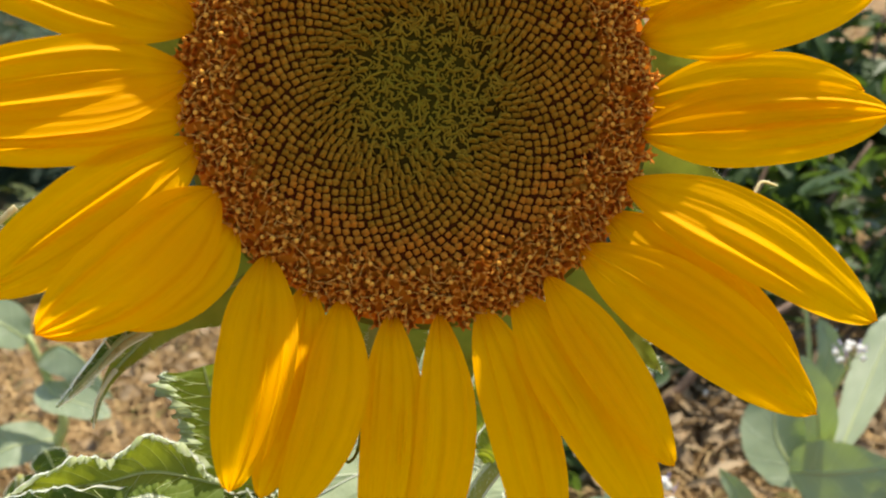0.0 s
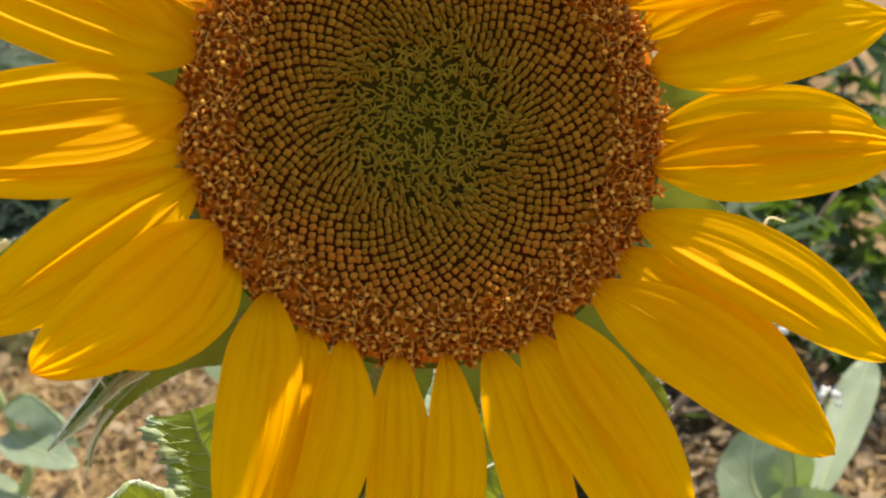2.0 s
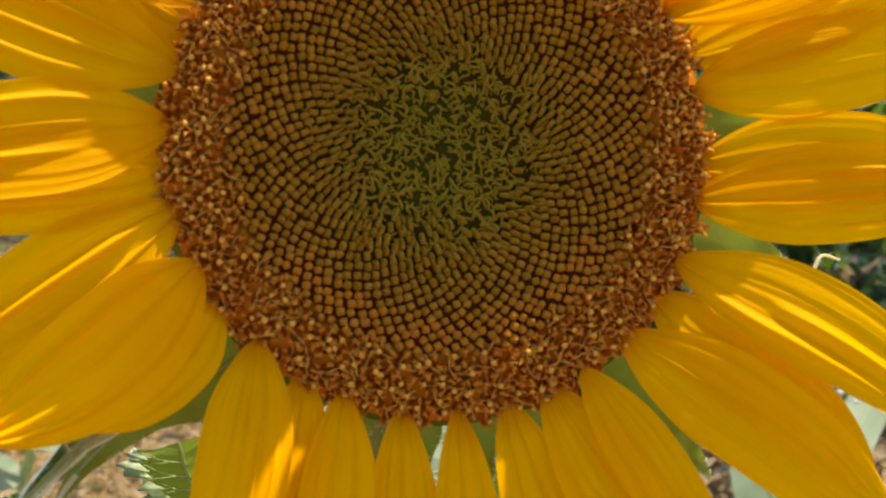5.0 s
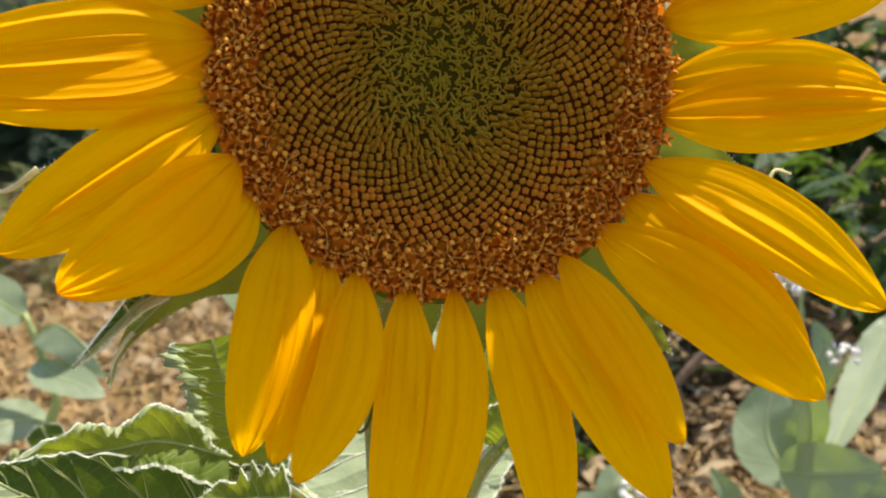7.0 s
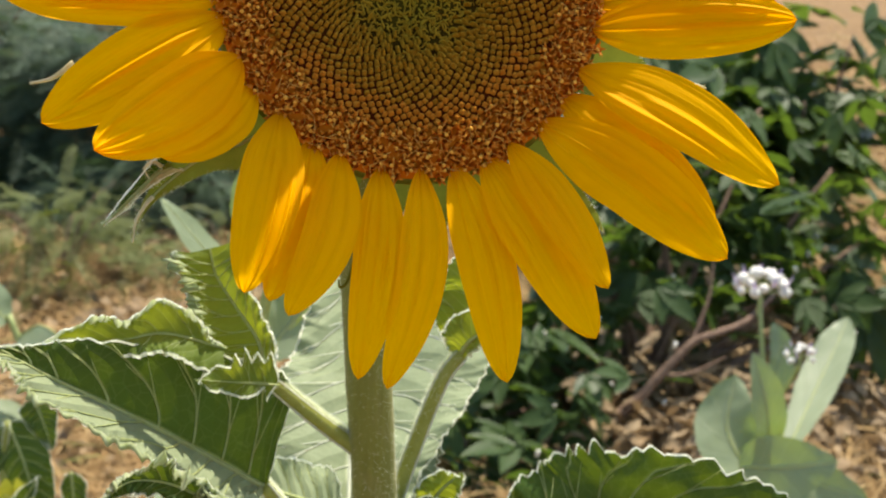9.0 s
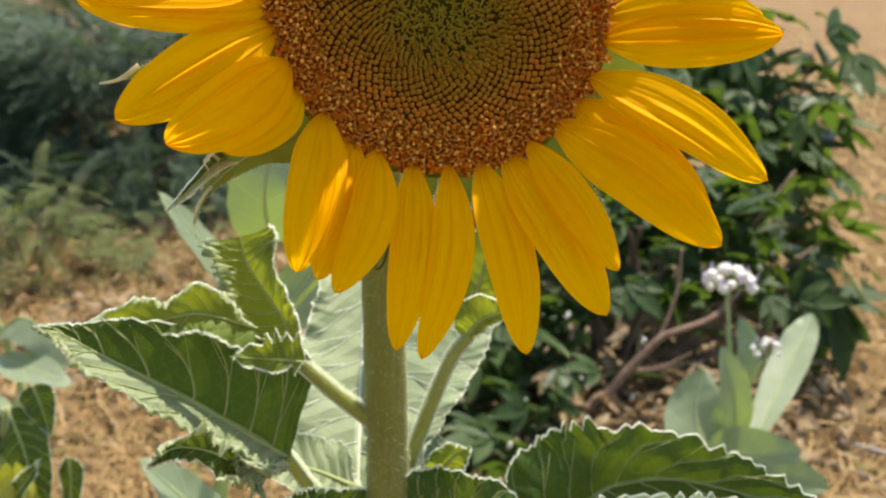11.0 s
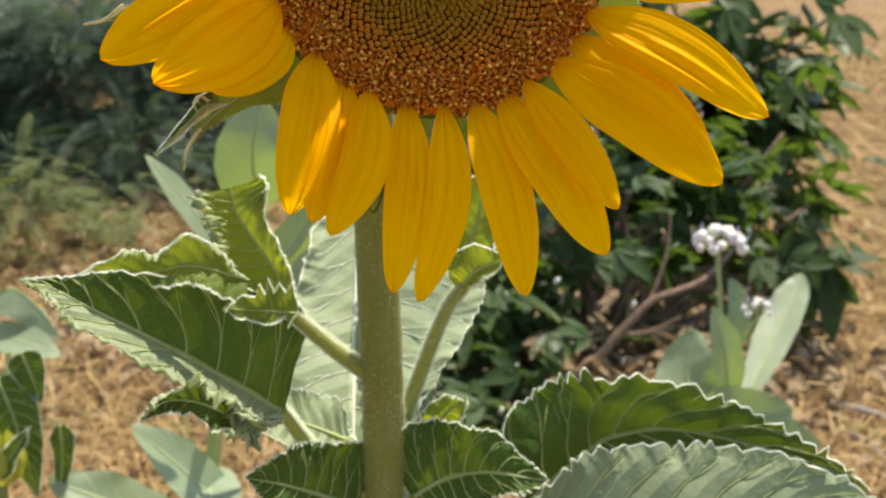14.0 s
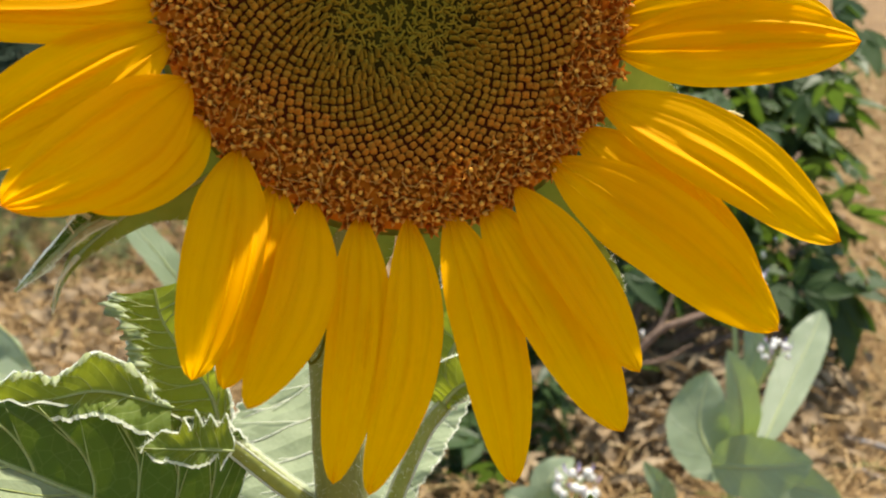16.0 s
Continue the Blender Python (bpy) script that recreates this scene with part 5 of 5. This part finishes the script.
shrub = thing("shrub", (0.52, 2.85, 0.0), label="low dark green shrub with lobed glossy leaves", category="shrub")
rnd = random.Random(21)
twigs = []
for k, end in enumerate(((0.90, 3.0, 0.16), (1.16, 3.05, 0.46), (1.05, 3.15, 0.60), (0.80, 3.1, 0.66), (0.50, 3.0, 0.58), (0.30, 2.95, 0.42), (0.18, 2.8, 0.22), (0.65, 2.75, 0.40), (1.00, 2.9, 0.34), (1.14, 3.0, 0.24), (0.25, 2.62, 0.12), (0.40, 2.6, 0.25), (0.16, 2.55, 0.10), (0.34, 2.5, 0.10), (0.22, 2.72, 0.20), (0.14, 2.30, 0.09), (0.04, 2.38, 0.08), (0.24, 2.36, 0.12), (0.9, 3.4, 0.72), (0.55, 3.3, 0.7))):
    e = Vector(end)
    b = Vector((0.52 + rnd.gauss(0, 0.04), 2.85 + rnd.gauss(0, 0.04), -0.02))
    mid = b.lerp(e, 0.5) + Vector((rnd.gauss(0, 0.05), rnd.gauss(0, 0.05), 0.05))
    path = spline([b, mid, e], 16)
    twigs.append(path)
    v, f = tube(path, taper(16, 0.020 if k == 0 else 0.013, 0.004), 7, uneven=0.12)
    part("branch", mesh_of("branch", v, f, BARK), shrub)
for line, r in (([(0.350, 2.50, -0.02), (0.372, 2.50, 0.050), (0.402, 2.505, 0.112), (0.460, 2.52, 0.158), (0.512, 2.53, 0.222), (0.585, 2.55, 0.300), (0.635, 2.56, 0.322), (0.720, 2.60, 0.345), (0.80, 2.66, 0.40)], 0.0165),
                ([(0.585, 2.55, 0.300), (0.625, 2.60, 0.40), (0.640, 2.66, 0.50)], 0.006), ([(0.512, 2.53, 0.222), (0.60, 2.58, 0.215), (0.69, 2.64, 0.235)], 0.005)):
    path = spline(line, 24)
    v, f = tube(path, taper(24, r, r * 0.35), 8, uneven=0.14)
    part("branch", mesh_of("branch", v, f, BARK), shrub, label="bare dark brown branch rising from the litter")
LOBED = [mesh_of("leaf", *lobed_leaf(1.0, s), SHRUB) for s in range(4)]
DRIED = [mesh_of("leaf", *lobed_leaf(0.7, s + 9), LITTER) for s in range(2)]
far_v, far_f = [], []
for k in range(640):
    path = rnd.choice(twigs)
    p = path[int(rnd.uniform(0.25, 1) ** 0.7 * 16)] + Vector((rnd.gauss(0, 0.14), rnd.gauss(0, 0.12), rnd.gauss(0.04, 0.10)))
    p.z = max(p.z, 0.05)
    if p.x > 0.15 * p.y and p.z < 0.42 - (p.y - 2.5) * 0.38 and rnd.random() < 0.94:
        continue
    size = rnd.uniform(0.07, 0.14)
    m = pose(*p, rnd.gauss(0, 30), rnd.gauss(10, 28), rnd.uniform(0, 360)) @ Matrix.Scale(size, 4)
    if k < 240:
        part("leaf", DRIED[k % 2] if k % 8 == 4 else LOBED[k % 4], shrub, m)
    else:
        add(far_v, far_f, *lobed_leaf(1.0, k % 7), m)
# one branch that reaches out low, with broad drooping leaves
v, f = tube(spline([(0.95, 2.98, 0.06), (1.06, 3.0, 0.20), (1.17, 3.0, 0.265)], 12), taper(12, 0.007, 0.003), 6, uneven=0.1)
part("branch", mesh_of("branch", v, f, BARK), shrub)
for k, (at, turn, size) in enumerate((((1.17, 3.0, 0.27), (10, -12, 5), 0.17), ((1.15, 2.98, 0.25), (15, 60, -60), 0.20), ((1.18, 3.0, 0.26), (5, 50, 25), 0.16), ((1.12, 3.0, 0.24), (20, 65, -100), 0.19), ((1.08, 3.0, 0.24), (0, 30, 160), 0.15), ((1.16, 3.02, 0.20), (-10, 70, -20), 0.18), ((1.10, 2.96, 0.30), (10, 40, -140), 0.17), ((1.05, 2.96, 0.36), (20, 50, -80), 0.17))):
    part("leaf", LOBED[k % 4], shrub, pose(*at, *turn) @ Matrix.Scale(size, 4))
tagged(part("foliage", mesh_of("foliage", far_v, far_f, SHRUB), shrub), kind="stuff")
# short pale tubes added as specks among the leaves
for k in range(90):
    p = rnd.choice(twigs)[rnd.randint(9, 16)] + Vector((rnd.gauss(0, 0.07), rnd.gauss(0, 0.07), rnd.gauss(0.05, 0.05)))
    v, f = tube([p, p + Vector((rnd.gauss(0, 0.006), rnd.gauss(0, 0.006), 0.014))], [0.006, 0.004], 6)
    part("pod", mesh_of("pod", v, f, WHITE_BUD if k % 2 else LITTER), shrub)


back = thing("shrub", (0.98, 3.75, 0.0), label="taller dark green shrub behind the low one", category="shrub")
twigs = []
for k in range(13):
    e = Vector((0.98 + rnd.uniform(-0.45, 0.36), 3.75 + rnd.uniform(-0.25, 0.25), rnd.uniform(0.40, 1.05)))
    b = Vector((0.98 + rnd.gauss(0, 0.04), 3.75 + rnd.gauss(0, 0.04), -0.02))
    path = spline([b, b.lerp(e, 0.5) + Vector((rnd.gauss(0, 0.05), rnd.gauss(0, 0.05), 0.06)), e], 16)
    twigs.append(path)
    v, f = tube(path, taper(16, 0.013, 0.004), 7, uneven=0.12)
    part("branch", mesh_of("branch", v, f, BARK), back)
far_v, far_f = [], []
for k in range(760):
    p = rnd.choice(twigs)[int(rnd.uniform(0.2, 1) * 16)] + Vector((rnd.gauss(0, 0.11), rnd.gauss(0, 0.11), rnd.gauss(0.02, 0.09)))
    p.z, p.x = max(p.z, 0.06), min(p.x, 1.32 + rnd.gauss(0, 0.02))
    m = pose(*p, rnd.gauss(0, 30), rnd.gauss(10, 28), rnd.uniform(0, 360)) @ Matrix.Scale(rnd.uniform(0.10, 0.20), 4)
    add(far_v, far_f, *lobed_leaf(1.0, k % 7), m)
tagged(part("foliage", mesh_of("foliage", far_v, far_f, SHRUB), back), kind="stuff")


# ---- feathery bushes ----
def frond(rnd, p, d, ln, v, f, leaf=0.028, pairs=14, width=0.0042):
    side = Vector((-d.y, d.x, rnd.gauss(0, 0.3))).normalized()
    up = d.cross(side)
    prev = p
    for i in range(1, pairs + 1):
        s = i / pairs
        q = p + d * ln * s - Vector((0, 0, 0.30 * ln * s * s))
        k = len(v)
        o = side * 0.0013
        v += [prev - o, prev + o, q + o, q - o]
        f.append((k, k + 1, k + 2, k + 3))
        for sg in (-1, 1):
            a = leaf * math.sin(math.pi * (0.15 + 0.8 * s)) ** 0.6
            e = q + side * sg * a + d * a * 0.35 + up * rnd.gauss(0, 0.15) * a
            k = len(v)
            w = d * width
            mid = q.lerp(e, 0.5)
            v += [q, mid - w, e, mid + w]
            f.append((k, k + 1, k + 2, k + 3))
        prev = q


def feather_bush(at, size, count, seed, label, material, ln=(0.18, 0.36), leaf=0.045, lift=0.1):
    rnd = random.Random(seed)
    b = thing("feathery_bush", at, label=label, category="bush")
    base = Vector(at)
    v, f = [], []
    for k in range(9):
        a = rnd.uniform(0, 6.28)
        e = base + Vector((math.cos(a) * size[0] * 0.7, math.sin(a) * size[1] * 0.7, size[2] * rnd.uniform(0.5, 0.95)))
        path = spline([base + Vector((0, 0, -0.02)), base.lerp(e, 0.5) + Vector((0, 0, 0.08)), e], 10)
        bv, bf = tube(path, taper(10, 0.016 * size[2], 0.003 * size[2]), 6)
        part("branch", mesh_of("branch", bv, bf, BARK), b)
    for k in range(count):
        a, c = rnd.uniform(0, 6.28), rnd.uniform(-0.1, 1)
        r = rnd.uniform(0.35, 1.0) ** 0.5 * (0.85 + 0.3 * noise.noise(Vector((math.cos(a) * 2, math.sin(a) * 2, c * 2 + seed))))
        p = base + Vector((math.cos(a) * size[0] * r * math.sqrt(max(0, 1 - c * c)), math.sin(a) * size[1] * r * math.sqrt(max(0, 1 - c * c)), max(0.03, size[2] * r * c + lift * 0.3)))
        d = Vector((math.cos(a) + rnd.gauss(0, 0.5), math.sin(a) + rnd.gauss(0, 0.5), rnd.gauss(0.1, 0.4))).normalized()
        frond(rnd, p, d, rnd.uniform(*ln), v, f, leaf)
    tagged(part("crown", mesh_of("crown", v, f, material, smooth=False), b), kind="stuff")


feather_bush((-1.25, 5.0, 0), (0.95, 0.6, 0.95), 2600, 4, "dense dark green bush with feathery leaves", FEATHER)
feather_bush((-2.4, 5.2, 0), (0.9, 0.7, 1.1), 1700, 6, "dense dark green bush with feathery leaves", FEATHER)
feather_bush((-0.55, 5.6, 0), (0.75, 0.5, 0.85), 1900, 7, "dark green bush with feathery leaves further off", FEATHER)
feather_bush((-1.6, 7.0, 0), (1.6, 0.6, 1.3), 2600, 8, "dense dark green bush with feathery leaves", FEATHER)
feather_bush((-1.28, 3.65, 0), (0.34, 0.3, 0.36), 200, 9, "small yellow-green plant with drooping feathery fronds", FROND, (0.12, 0.26), 0.026)
feather_bush((-0.75, 3.9, 0), (0.35, 0.25, 0.2), 40, 10, "low thin yellow-green fronds in the straw", FROND, (0.1, 0.2), 0.024)
feather_bush((-1.15, 4.45, 0), (0.55, 0.3, 0.32), 520, 15, "low dark green plant with feathery leaves", FEATHER, (0.14, 0.28), 0.034)
feather_bush((0.75, 4.6, 0), (0.6, 0.4, 0.6), 900, 13, "dark green bush behind the shrub", FEATHER)
